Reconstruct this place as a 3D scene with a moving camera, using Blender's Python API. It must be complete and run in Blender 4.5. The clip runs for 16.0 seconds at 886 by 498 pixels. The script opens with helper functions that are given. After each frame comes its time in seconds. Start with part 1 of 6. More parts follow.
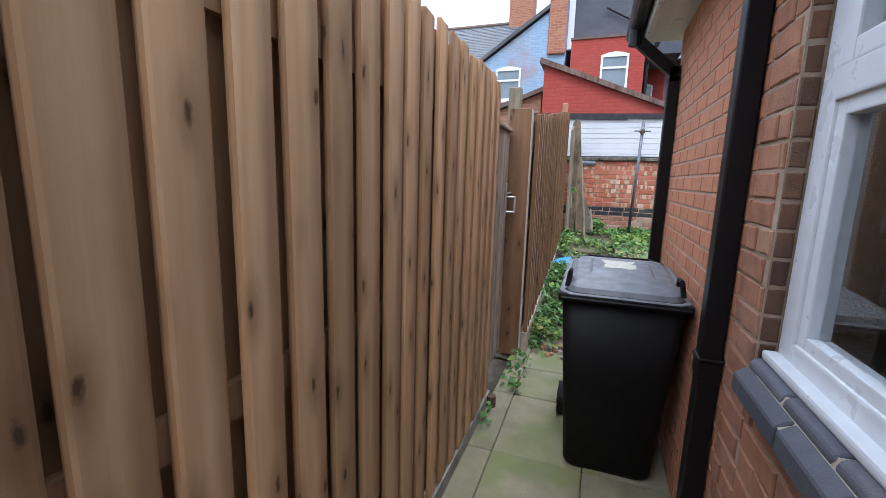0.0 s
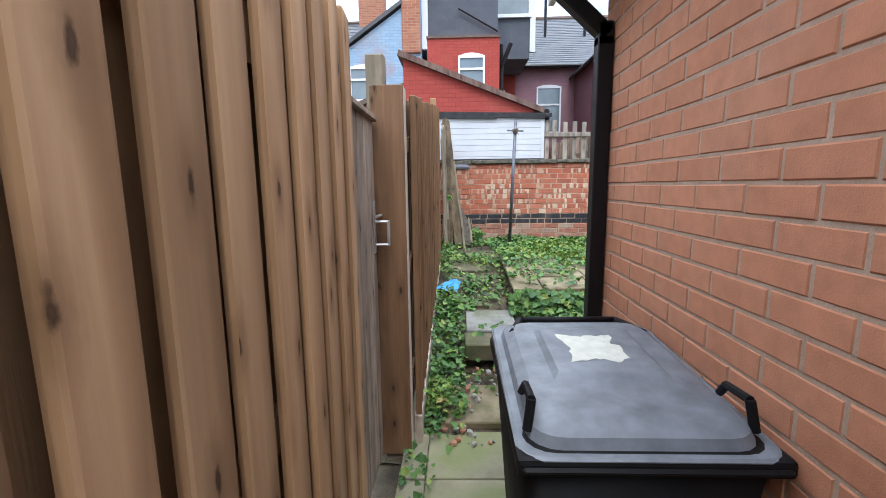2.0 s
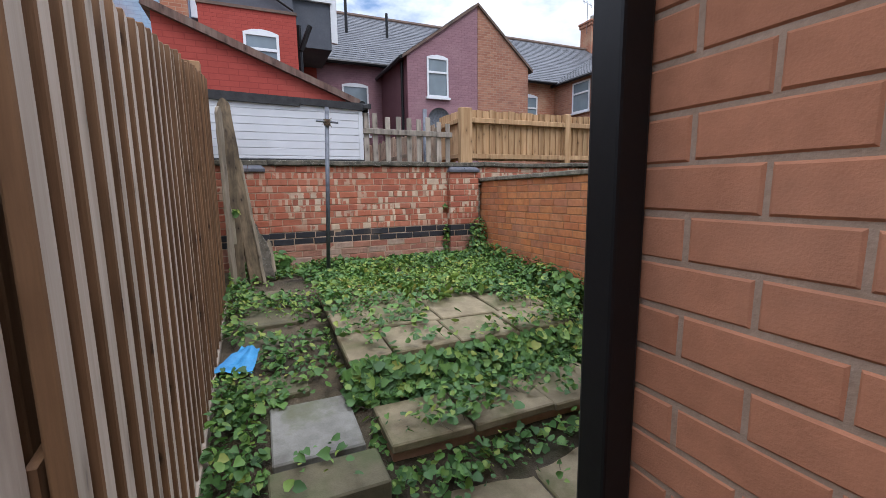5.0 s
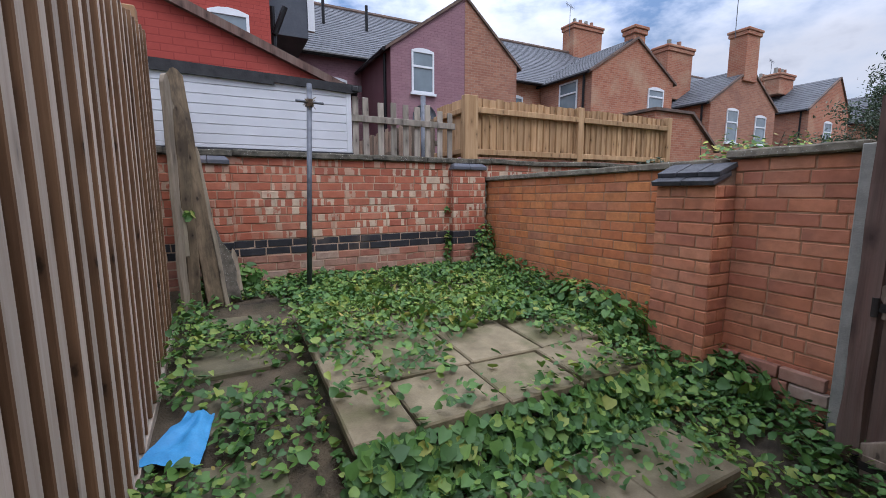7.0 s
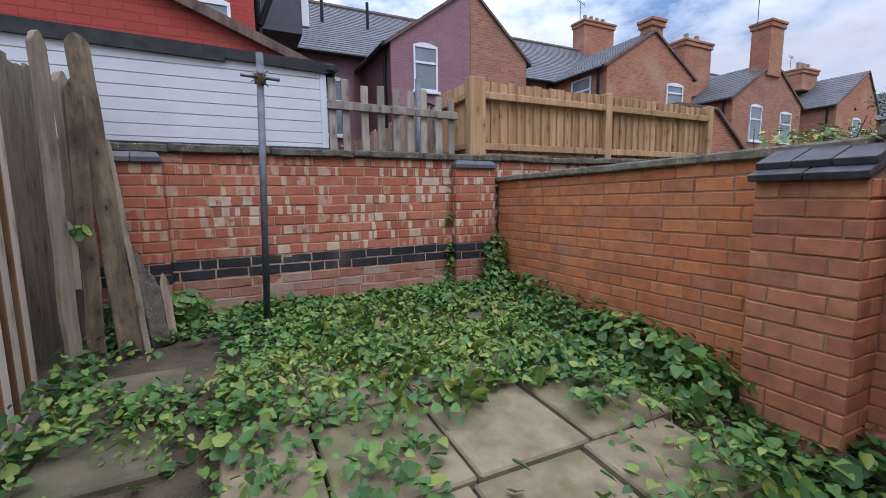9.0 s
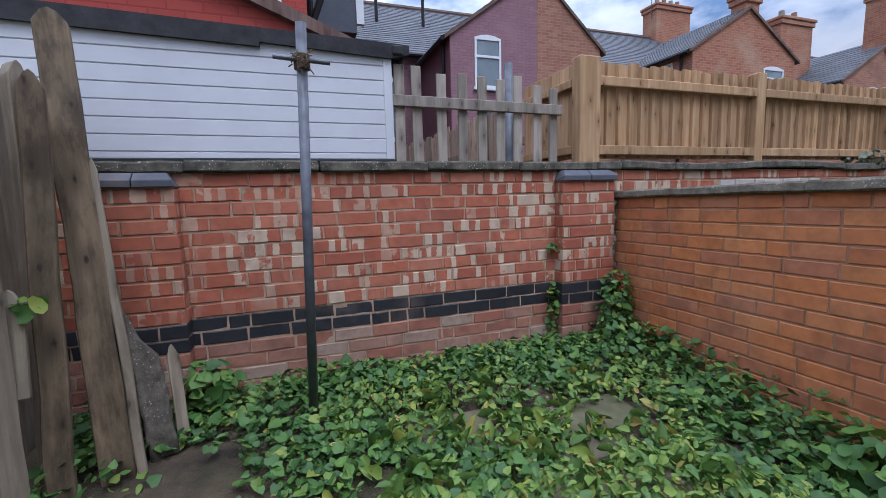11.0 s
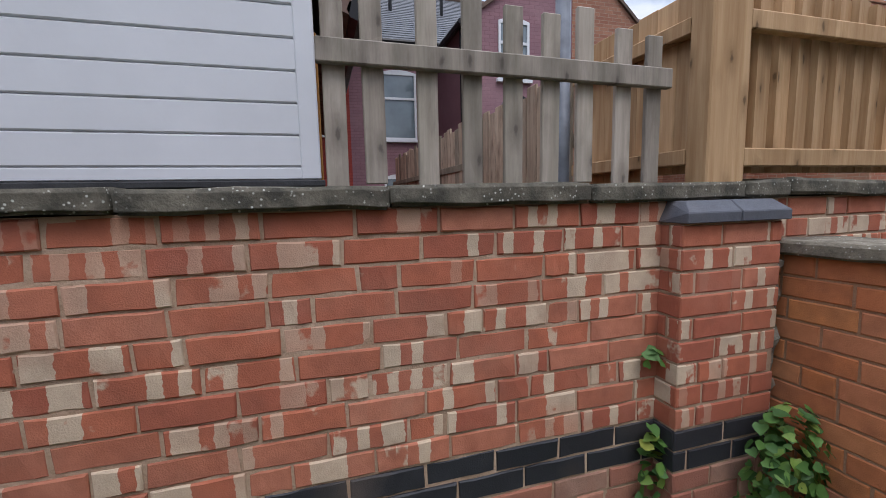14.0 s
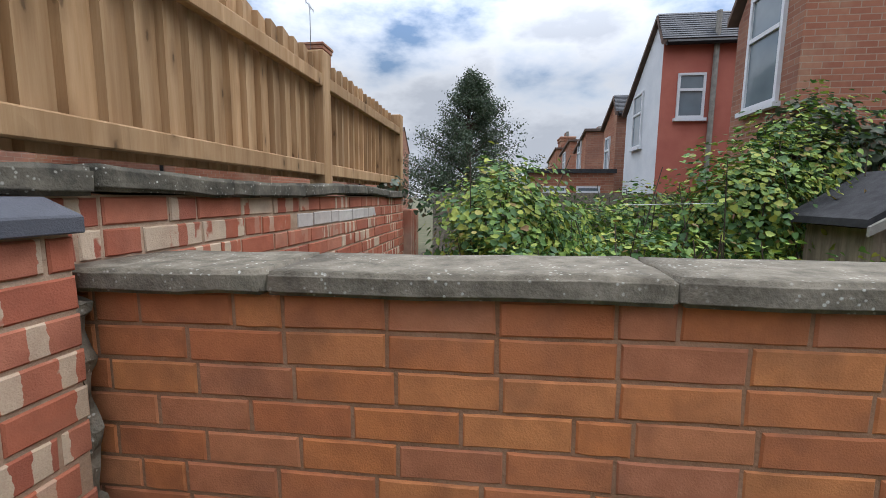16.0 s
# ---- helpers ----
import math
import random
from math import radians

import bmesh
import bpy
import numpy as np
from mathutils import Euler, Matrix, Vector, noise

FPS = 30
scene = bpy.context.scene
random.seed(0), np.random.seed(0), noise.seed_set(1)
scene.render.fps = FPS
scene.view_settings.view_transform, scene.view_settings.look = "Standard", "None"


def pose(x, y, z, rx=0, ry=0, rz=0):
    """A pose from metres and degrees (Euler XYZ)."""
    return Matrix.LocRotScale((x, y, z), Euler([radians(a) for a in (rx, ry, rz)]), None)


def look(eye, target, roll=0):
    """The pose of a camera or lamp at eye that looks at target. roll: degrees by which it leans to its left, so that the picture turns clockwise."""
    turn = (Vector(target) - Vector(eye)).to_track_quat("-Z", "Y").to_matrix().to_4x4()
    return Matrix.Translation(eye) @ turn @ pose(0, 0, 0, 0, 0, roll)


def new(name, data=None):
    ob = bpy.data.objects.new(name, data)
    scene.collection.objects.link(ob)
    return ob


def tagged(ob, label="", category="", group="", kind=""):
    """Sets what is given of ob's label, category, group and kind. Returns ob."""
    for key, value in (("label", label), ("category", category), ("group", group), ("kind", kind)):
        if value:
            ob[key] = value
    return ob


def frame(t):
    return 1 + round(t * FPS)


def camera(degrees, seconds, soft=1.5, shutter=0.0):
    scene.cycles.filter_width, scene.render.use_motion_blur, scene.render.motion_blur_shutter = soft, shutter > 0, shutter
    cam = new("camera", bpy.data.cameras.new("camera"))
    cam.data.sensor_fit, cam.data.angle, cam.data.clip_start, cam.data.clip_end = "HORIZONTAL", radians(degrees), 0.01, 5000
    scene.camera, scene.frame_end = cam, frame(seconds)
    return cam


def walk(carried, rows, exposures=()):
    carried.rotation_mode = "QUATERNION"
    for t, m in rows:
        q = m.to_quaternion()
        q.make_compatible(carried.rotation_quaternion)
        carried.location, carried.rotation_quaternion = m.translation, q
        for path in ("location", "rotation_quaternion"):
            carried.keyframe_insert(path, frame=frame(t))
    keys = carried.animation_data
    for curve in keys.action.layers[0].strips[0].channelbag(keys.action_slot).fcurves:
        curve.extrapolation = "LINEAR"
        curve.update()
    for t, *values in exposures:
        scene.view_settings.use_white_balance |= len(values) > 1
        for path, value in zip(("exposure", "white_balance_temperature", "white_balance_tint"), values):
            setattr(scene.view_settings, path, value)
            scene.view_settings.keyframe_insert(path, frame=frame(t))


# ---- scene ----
# the camera and its walk
cam = camera(92.9, 16.0, soft=0.85)
PATH = [
    (0, (0.056, 0.187, 1.485), (-0.607, 2.044, 1.152), 1.6),
    (0.5, (-0.096, 0.39, 1.518), (-0.479, 2.326, 1.195), 0.6),
    (1, (-0.169, 0.64, 1.525), (-0.369, 2.604, 1.205), 0.2),
    (1.5, (-0.164, 0.992, 1.534), (-0.295, 2.964, 1.226), -0.4),
    (2, (-0.189, 1.358, 1.531), (-0.256, 3.334, 1.231), -0.7),
    (2.5, (-0.205, 1.694, 1.561), (-0.061, 3.667, 1.266), -0.6),
    (3, (-0.174, 2.034, 1.571), (0.178, 3.98, 1.278), -0.3),
    (3.5, (-0.13, 2.322, 1.566), (0.375, 4.236, 1.28), -0.6),
    (4, (-0.097, 2.524, 1.567), (0.547, 4.396, 1.278), -0.6),
    (4.2, (-0.091, 2.565, 1.574), (0.597, 4.42, 1.285), -0.9),
    (6.3, (-0.09, 3.362, 1.56), (0.778, 5.141, 1.278), 0.1),
    (6.5, (-0.074, 3.453, 1.544), (0.807, 5.227, 1.267), 0.0),
    (7, (-0.037, 3.715, 1.535), (0.865, 5.479, 1.26), -0.1),
    (7.5, (0.033, 3.923, 1.522), (0.943, 5.683, 1.249), -0.0),
    (8, (0.172, 4.12, 1.517), (1.085, 5.879, 1.245), 0.1),
    (8.2, (0.237, 4.197, 1.512), (1.145, 5.959, 1.242), -0.0),
    (10.3, (0.61, 5.143, 1.581), (1.387, 6.972, 1.355), -1.7),
    (10.5, (0.599, 5.261, 1.6), (1.356, 7.096, 1.353), -1.6),
    (11, (0.577, 5.574, 1.685), (1.227, 7.45, 1.442), -1.6),
    (11.5, (0.607, 5.714, 1.754), (1.19, 7.612, 1.514), -1.6),
    (12, (0.723, 5.951, 1.765), (1.275, 7.859, 1.532), -1.5),
    (12.5, (0.833, 6.203, 1.801), (1.372, 8.115, 1.572), -1.4),
    (13, (0.895, 6.5, 1.826), (1.424, 8.416, 1.605), -1.4),
    (13.5, (0.987, 6.725, 1.842), (1.507, 8.644, 1.623), -1.5),
    (14, (1.188, 6.959, 1.871), (1.742, 8.866, 1.635), -1.3),
    (14.5, (1.403, 7.166, 1.853), (2.239, 8.967, 1.609), -0.5),
    (15, (1.587, 7.3, 1.855), (2.955, 8.737, 1.605), 0.5),
    (15.5, (1.796, 7.283, 1.838), (3.555, 8.202, 1.589), 0.9),
    (16, (2.002, 7.188, 1.856), (3.97, 7.446, 1.607), 0.6),
]
# stops, kelvin, tint: the camera opens up in the narrow alley
EXPOSURES = [(0.0, 1.0, 5800, 10), (2.0, 1.12, 5950, 8), (2.5, 1.06, 5980, 9), (4.0, 0.68, 6200, 11), (6.5, 0.25, 5950, 15), (8.0, 0.22, 5900, 15), (10.5, 0.16, 5600, 15), (12.5, 0.03, 5400, 18), (14.0, 0.05, 6150, 13), (14.8, 0.33, 6250, 10), (16.0, 0.22, 6250, 10)]
walk(cam, [(t, look(eye, target, roll)) for t, eye, target, roll in PATH], EXPOSURES)

# ---- world, sun and exposure ----
world = bpy.data.worlds.new("sky")
scene.world = world
world.use_nodes = True
wn, wl = world.node_tree.nodes, world.node_tree.links
wn.clear()
w_out = wn.new("ShaderNodeOutputWorld")
w_bg = wn.new("ShaderNodeBackground")
w_sky = wn.new("ShaderNodeTexSky")
w_sky.sky_type = "NISHITA"
w_sky.sun_disc = False
w_sky.sun_elevation = radians(60)
w_sky.sun_rotation = radians(174)
w_tc = wn.new("ShaderNodeTexCoord")
w_map = wn.new("ShaderNodeMapping")
w_map.inputs["Scale"].default_value = (1.0, 1.0, 2.2)
w_map.inputs["Location"].default_value = (0.35, 0.1, 0.0)
w_noise = wn.new("ShaderNodeTexNoise")
w_noise.inputs["Scale"].default_value = 2.3
w_noise.inputs["Detail"].default_value = 7
w_noise.inputs["Roughness"].default_value = 0.55
w_ramp = wn.new("ShaderNodeValToRGB")
w_ramp.color_ramp.elements[0].position, w_ramp.color_ramp.elements[1].position = 0.38, 0.52
w_tone = wn.new("ShaderNodeValToRGB")
w_tone.color_ramp.elements[0].position, w_tone.color_ramp.elements[1].position = 0.42, 0.60
w_tone.color_ramp.elements[0].color, w_tone.color_ramp.elements[1].color = (9.0, 9.2, 9.6, 1), (4.9, 5.2, 5.8, 1)
w_mix = wn.new("ShaderNodeMix")
w_mix.data_type = "RGBA"
wl.new(w_tc.outputs["Generated"], w_map.inputs["Vector"])
wl.new(w_map.outputs["Vector"], w_noise.inputs["Vector"])
wl.new(w_noise.outputs["Fac"], w_ramp.inputs["Fac"])
wl.new(w_noise.outputs["Fac"], w_tone.inputs["Fac"])
wl.new(w_ramp.outputs["Color"], w_mix.inputs["Factor"])
wl.new(w_sky.outputs["Color"], w_mix.inputs["A"])
wl.new(w_tone.outputs["Color"], w_mix.inputs["B"])
# an overcast sky is brighter overhead than at the horizon
w_sep = wn.new("ShaderNodeSeparateXYZ")
wl.new(w_tc.outputs["Generated"], w_sep.inputs["Vector"])
w_up = wn.new("ShaderNodeMapRange")
w_up.inputs["From Min"].default_value, w_up.inputs["From Max"].default_value = 0.25, 0.95
w_up.inputs["To Min"].default_value, w_up.inputs["To Max"].default_value = 0.8, 3.95
wl.new(w_sep.outputs["Z"], w_up.inputs["Value"])
w_gain = wn.new("ShaderNodeVectorMath")
w_gain.operation = "SCALE"
wl.new(w_mix.outputs["Result"], w_gain.inputs[0])
wl.new(w_up.outputs["Result"], w_gain.inputs["Scale"])
wl.new(w_gain.outputs[0], w_bg.inputs["Color"])
w_bg.inputs["Strength"].default_value = 0.11
wl.new(w_bg.outputs["Background"], w_out.inputs["Surface"])

sun = new("sun", bpy.data.lights.new("sun", "SUN"))
sun.data.energy, sun.data.angle, sun.data.color = 1.0, radians(20), (1.0, 0.95, 0.88)
sun.matrix_world = look((0.5, -5, 9), (0, 0, 0))


# ---- materials ----
class Nodes:
    def __init__(self, name):
        self.mat = bpy.data.materials.new(name)
        self.mat.use_nodes = True
        self.tree = self.mat.node_tree
        self.n, self.l = self.tree.nodes, self.tree.links
        self.n.clear()
        self.out = self.n.new("ShaderNodeOutputMaterial")
        self.bsdf = self.n.new("ShaderNodeBsdfPrincipled")
        self.l.new(self.bsdf.outputs["BSDF"], self.out.inputs["Surface"])
        self.tc = self.n.new("ShaderNodeTexCoord")

    def put(self, socket, value):
        if isinstance(value, bpy.types.NodeSocket):
            self.l.new(value, socket)
        elif isinstance(value, (tuple, list)) and len(value) == 3 and socket.type == "RGBA":
            socket.default_value = (*value, 1)
        else:
            socket.default_value = value

    def add(self, kind, out=0, **inputs):
        node = self.n.new(kind)
        for key, value in inputs.items():
            self.put(node.inputs[key.replace("_", " ")], value)
        return node.outputs[out]

    def math(self, op, a, b=0.0, clamp=False):
        node = self.n.new("ShaderNodeMath")
        node.operation, node.use_clamp = op, clamp
        self.put(node.inputs[0], a), self.put(node.inputs[1], b)
        return node.outputs[0]

    def rand(self):
        a = self.n.new("ShaderNodeObjectInfo").outputs["Random"]
        b = self.n.new("ShaderNodeNewGeometry").outputs["Random Per Island"]
        return self.math("FRACT", self.math("ADD", a, b))

    def coord(self, scale=(1, 1, 1), shift=None, which="Object"):
        node = self.n.new("ShaderNodeMapping")
        self.l.new(self.tc.outputs[which], node.inputs["Vector"])
        node.inputs["Scale"].default_value = scale
        if shift is not None:
            comb = self.n.new("ShaderNodeCombineXYZ")
            for k in range(3):
                self.l.new(shift, comb.inputs[k])
            self.l.new(comb.outputs[0], node.inputs["Location"])
        return node.outputs["Vector"]

    def noise(self, vector, scale, detail=4, rough=0.55, out="Fac"):
        node = self.n.new("ShaderNodeTexNoise")
        self.l.new(vector, node.inputs["Vector"])
        node.inputs["Scale"].default_value, node.inputs["Detail"].default_value = scale, detail
        node.inputs["Roughness"].default_value = rough
        return node.outputs[out]

    def voronoi(self, vector, scale, out="Distance"):
        node = self.n.new("ShaderNodeTexVoronoi")
        self.l.new(vector, node.inputs["Vector"])
        node.inputs["Scale"].default_value = scale
        return node.outputs[out]

    def ramp(self, value, *stops):
        node = self.n.new("ShaderNodeValToRGB")
        self.l.new(value, node.inputs["Fac"])
        el = node.color_ramp.elements
        while len(el) < len(stops):
            el.new(0.5)
        for e, (pos, col) in zip(el, stops):
            e.position = pos
            e.color = (*col, 1) if isinstance(col, tuple) else (col, col, col, 1)
        return node.outputs["Color"]

    def mix(self, fac, a, b, blend="MIX"):
        node = self.n.new("ShaderNodeMix")
        node.data_type, node.blend_type = "RGBA", blend
        self.put(node.inputs["Factor"], fac), self.put(node.inputs["A"], a), self.put(node.inputs["B"], b)
        return node.outputs["Result"]

    def bump(self, height, strength=0.4, distance=0.01):
        node = self.n.new("ShaderNodeBump")
        node.inputs["Strength"].default_value, node.inputs["Distance"].default_value = strength, distance
        self.l.new(height, node.inputs["Height"])
        self.l.new(node.outputs["Normal"], self.bsdf.inputs["Normal"])

    def done(self, color, rough=0.8, metal=0.0, spec=None):
        self.put(self.bsdf.inputs["Base Color"], color)
        self.put(self.bsdf.inputs["Roughness"], rough)
        self.put(self.bsdf.inputs["Metallic"], metal)
        if spec is not None:
            self.bsdf.inputs["Specular IOR Level"].default_value = spec
        return self.mat


def wood(name, light, dark, knots=0.6, grey=None, grain=(26, 26, 1.6), rough=0.8, streak=0.0, some_knots=0.5, dirty=0.0, calm=0.0):
    """Sawn timber with its grain along local z, knots and streaks."""
    m = Nodes(name)
    r = m.math("MULTIPLY", m.rand(), 37.0)
    v = m.coord(grain, r)
    g = m.noise(v, 1.0, 6, 0.62)
    fine = m.noise(m.coord((160, 160, 5), r), 1.0, 3)
    col = m.ramp(g, (0.3, tuple(a + (b - a) * calm for a, b in zip(dark, light))), (0.62, light))
    col = m.mix(m.math("MULTIPLY", fine, 0.35 * (1 - calm)), col, dark)
    broad = m.noise(m.coord((13, 13, 0.7), r), 1.0, 3)
    col = m.mix(m.ramp(broad, (0.42, 0.0), (0.75, 0.55)), col, grey or tuple(0.55 * c for c in light))
    sep = m.n.new("ShaderNodeSeparateXYZ")
    m.l.new(m.tc.outputs["Object"], sep.inputs[0])
    if streak:
        # a darker stripe down one side of each board, with a wandering border
        wander = m.math("MULTIPLY", m.math("SUBTRACT", m.noise(m.coord((2, 2, 2.2), r), 1.0, 3), 0.5), 0.075)
        heart = m.ramp(m.math("ADD", m.math("ADD", sep.outputs[1], wander), 0.5), (0.502, 0.0), (0.535, streak))
        col = m.mix(heart, col, tuple(0.62 * c for c in dark))
    comb = m.n.new("ShaderNodeCombineXYZ")
    m.put(comb.inputs[0], m.math("ADD", m.math("MULTIPLY", m.math("ADD", sep.outputs[0], sep.outputs[1]), 9.0), r))
    m.put(comb.inputs[1], m.math("ADD", m.math("MULTIPLY", sep.outputs[2], 3.6), r))
    vor = m.n.new("ShaderNodeTexVoronoi")
    vor.voronoi_dimensions = "2D"
    vor.inputs["Scale"].default_value = 1.0
    m.l.new(comb.outputs[0], vor.inputs["Vector"])
    kn = m.math("ADD", vor.outputs["Distance"], m.math("MULTIPLY", m.math("SUBTRACT", m.noise(m.coord((70, 70, 40), r), 1.0, 3), 0.35), 0.13))
    halo = m.ramp(kn, (0.08, 1.0), (0.26, 0.0))
    col = m.mix(m.math("MULTIPLY", halo, 0.3), col, tuple(0.7 * c for c in dark))
    some = m.n.new("ShaderNodeSeparateColor")
    m.l.new(vor.outputs["Color"], some.inputs[0])
    chosen = m.math("GREATER_THAN", some.outputs[0], 1 - some_knots)
    kmask = m.math("MULTIPLY", m.ramp(kn, (0.0, 0.9), (0.05, 1.0), (0.10, 0.0)), chosen)
    col = m.mix(m.math("MULTIPLY", m.math("MULTIPLY", m.ramp(kn, (0.10, 1.0), (0.36, 0.0)), chosen), 0.5), col, tuple(0.62 * c for c in dark))
    col = m.mix(m.math("MULTIPLY", kmask, knots), col, tuple(0.22 * c for c in dark))
    if dirty:
        # damp and rot in ragged patches
        damp = m.noise(m.coord((11, 11, 3.5), r), 1.0, 6, 0.68)
        col = m.mix(m.ramp(damp, (0.46, 0.0), (0.62, dirty)), col, tuple(0.4 * c for c in dark))
    tone = m.ramp(m.rand(), (0.0, 0.72), (1.0, 1.12))
    col = m.mix(1.0, col, tone, "MULTIPLY")
    m.bump(m.math("ADD", g, m.math("MULTIPLY", fine, 0.5)), 0.45 * (1 - 0.7 * calm), 0.004)
    return m.done(col, rough, spec=0.25)


def brick(name, tones, stripe=0.0, pale=(0.66, 0.56, 0.41), dirt=0.35, rough=0.85, relief=0.4, soot=(0.06, 0.045, 0.04)):
    """Fired clay: a tone for each brick, sandy grain, stains and, where asked, pale kiss marks across the face."""
    m = Nodes(name)
    r = m.rand()
    far = m.math("MULTIPLY", r, 53.0)
    base = m.ramp(r, *[(k / (len(tones) - 1), t) for k, t in enumerate(tones)])
    v = m.coord((1, 1, 1), far)
    mottled = m.noise(v, 22, 5)
    base = m.mix(m.ramp(mottled, (0.35, 0.0), (0.8, 0.5)), base, tuple(0.55 * c for c in tones[0]))
    if stripe:
        smear = m.noise(v, 30, 4)
        sep = m.n.new("ShaderNodeSeparateXYZ")
        m.l.new(m.tc.outputs["Object"], sep.inputs[0])
        along = m.math("ADD", m.math("ADD", sep.outputs[0], m.math("MULTIPLY", smear, 0.022)), far)
        cell = m.n.new("ShaderNodeTexWhiteNoise")
        cell.noise_dimensions = "1D"
        m.put(cell.inputs["W"], m.math("FLOOR", m.math("MULTIPLY", along, 29.0)))
        band = m.math("ADD", cell.outputs["Value"], m.math("MULTIPLY", m.math("SUBTRACT", m.noise(v, 14, 3), 0.5), 0.5))
        some = m.ramp(m.math("FRACT", m.math("MULTIPLY", r, 7.31)), (0.22, 0.0), (0.36, 1.0))
        where = m.noise(m.n.new("ShaderNodeNewGeometry").outputs["Position"], 1.3, 2)
        some = m.math("MULTIPLY", some, m.ramp(where, (0.36, 0.15), (0.52, 1.0)))
        mask = m.ramp(band, (0.62, 0.0), (0.66, 1.0))
        mask = m.math("MULTIPLY", m.math("MULTIPLY", mask, some), stripe)
        base = m.mix(mask, base, m.mix(smear, pale, tuple(0.7 * c for c in pale)))
    grit = m.noise(v, 240, 3)
    base = m.mix(m.math("MULTIPLY", grit, 0.3), base, tuple(0.6 * c for c in tones[-1]))
    place = m.n.new("ShaderNodeNewGeometry").outputs["Position"]
    bloom = m.noise(place, 2.6, 5)
    base = m.mix(m.math("MULTIPLY", m.ramp(bloom, (0.5, 0.0), (0.72, 1.0)), 0.16), base, (0.42, 0.30, 0.22))
    base = m.mix(m.math("MULTIPLY", m.ramp(m.noise(place, 5.5, 6), (0.52, 0.0), (0.75, 1.0)), dirt), base, tuple(0.45 * c for c in tones[0]))
    wide = m.noise(m.coord((3, 3, 3), far), 2.0, 4)
    base = m.mix(m.math("MULTIPLY", m.ramp(wide, (0.5, 0.0), (0.8, 1.0)), dirt), base, soot)
    m.bump(m.math("ADD", m.math("MULTIPLY", mottled, 0.7), grit), relief, 0.004)
    return m.done(base, rough, spec=0.3)


def rough_stuff(name, a, b, scale=8, rough=0.9, fine=120, relief=0.5, c=None, spots=0.0, distance=0.006):
    m = Nodes(name)
    v = m.coord((1, 1, 1), m.math("MULTIPLY", m.rand(), 31.0))
    big = m.noise(v, scale, 6, 0.6)
    col = m.ramp(big, (0.33, a), (0.68, b))
    small = m.noise(v, fine, 3)
    col = m.mix(m.math("MULTIPLY", small, 0.45), col, tuple(0.5 * k for k in a))
    if c:
        blot = m.ramp(m.noise(v, scale * 0.45, 5), (0.52, 0.0), (0.64, 1.0))
        col = m.mix(m.math("MULTIPLY", blot, 0.75), col, c)
    if spots:
        sp = m.ramp(m.math("ADD", m.voronoi(v, 62), m.math("MULTIPLY", small, 0.25)), (0.24, 1.0), (0.36, 0.0))
        sp = m.math("MULTIPLY", sp, m.ramp(m.noise(v, 9, 3), (0.43, 0.0), (0.54, 1.0)))
        col = m.mix(m.math("MULTIPLY", sp, spots), col, (0.5, 0.5, 0.44))
    m.bump(m.math("ADD", big, m.math("MULTIPLY", small, 0.6)), relief, distance)
    return m.done(col, rough, spec=0.3)


def far_brick(name, a, b, mortar, patch):
    """Brickwork of far walls: courses of two tones with joints, and patches of another tone."""
    m = Nodes(name)
    sep = m.n.new("ShaderNodeSeparateXYZ")
    m.l.new(m.tc.outputs["Object"], sep.inputs[0])
    comb = m.n.new("ShaderNodeCombineXYZ")
    m.put(comb.inputs[0], m.math("ADD", sep.outputs[0], sep.outputs[1]))
    m.put(comb.inputs[1], sep.outputs[2])
    tex = m.n.new("ShaderNodeTexBrick")
    m.l.new(comb.outputs[0], tex.inputs["Vector"])
    for key, value in (("Scale", 1.0), ("Brick Width", 0.235), ("Row Height", 0.077), ("Mortar Size", 0.007), ("Mortar Smooth", 0.3), ("Bias", 0.0)):
        tex.inputs[key].default_value = value
    m.put(tex.inputs["Color1"], a), m.put(tex.inputs["Color2"], b), m.put(tex.inputs["Mortar"], mortar)
    v = m.coord()
    col = m.mix(m.math("MULTIPLY", m.ramp(m.noise(v, 0.9, 5), (0.5, 0.0), (0.66, 1.0)), 0.6), tex.outputs["Color"], patch)
    col = m.mix(m.math("MULTIPLY", m.noise(v, 14, 4), 0.5), col, tuple(0.6 * k for k in a))
    m.bump(m.math("SUBTRACT", 1.0, tex.outputs["Fac"]), 0.4, 0.01)
    return m.done(col, 0.9, spec=0.2)


def plain(name, color, rough=0.4, metal=0.0, vary=0.12, scale=14, relief=0.08, spec=None):
    m = Nodes(name)
    v = m.coord()
    n = m.noise(v, scale, 5)
    col = m.mix(m.ramp(n, (0.35, 0.0), (0.75, 1.0)), color, tuple(c * (1 - 2.5 * vary) for c in color))
    m.bump(m.noise(v, 90, 3), relief, 0.002)
    rg = m.math("ADD", m.math("MULTIPLY", n, 0.25), rough - 0.12)
    return m.done(col, rg, metal, spec)


def leafy(name, tones, rough=0.45):
    m = Nodes(name)
    r = m.rand()
    col = m.ramp(r, *tones)
    v = m.coord()
    col = m.mix(m.math("MULTIPLY", m.noise(v, 45, 3), 0.5), col, (0.03, 0.07, 0.015))
    m.done(col, rough)
    tr = m.n.new("ShaderNodeBsdfTranslucent")
    m.l.new(col, tr.inputs["Color"])
    mx = m.n.new("ShaderNodeMixShader")
    mx.inputs[0].default_value = 0.2
    m.l.new(m.bsdf.outputs[0], mx.inputs[1]), m.l.new(tr.outputs[0], mx.inputs[2])
    m.l.new(mx.outputs[0], m.out.inputs["Surface"])
    return m.mat


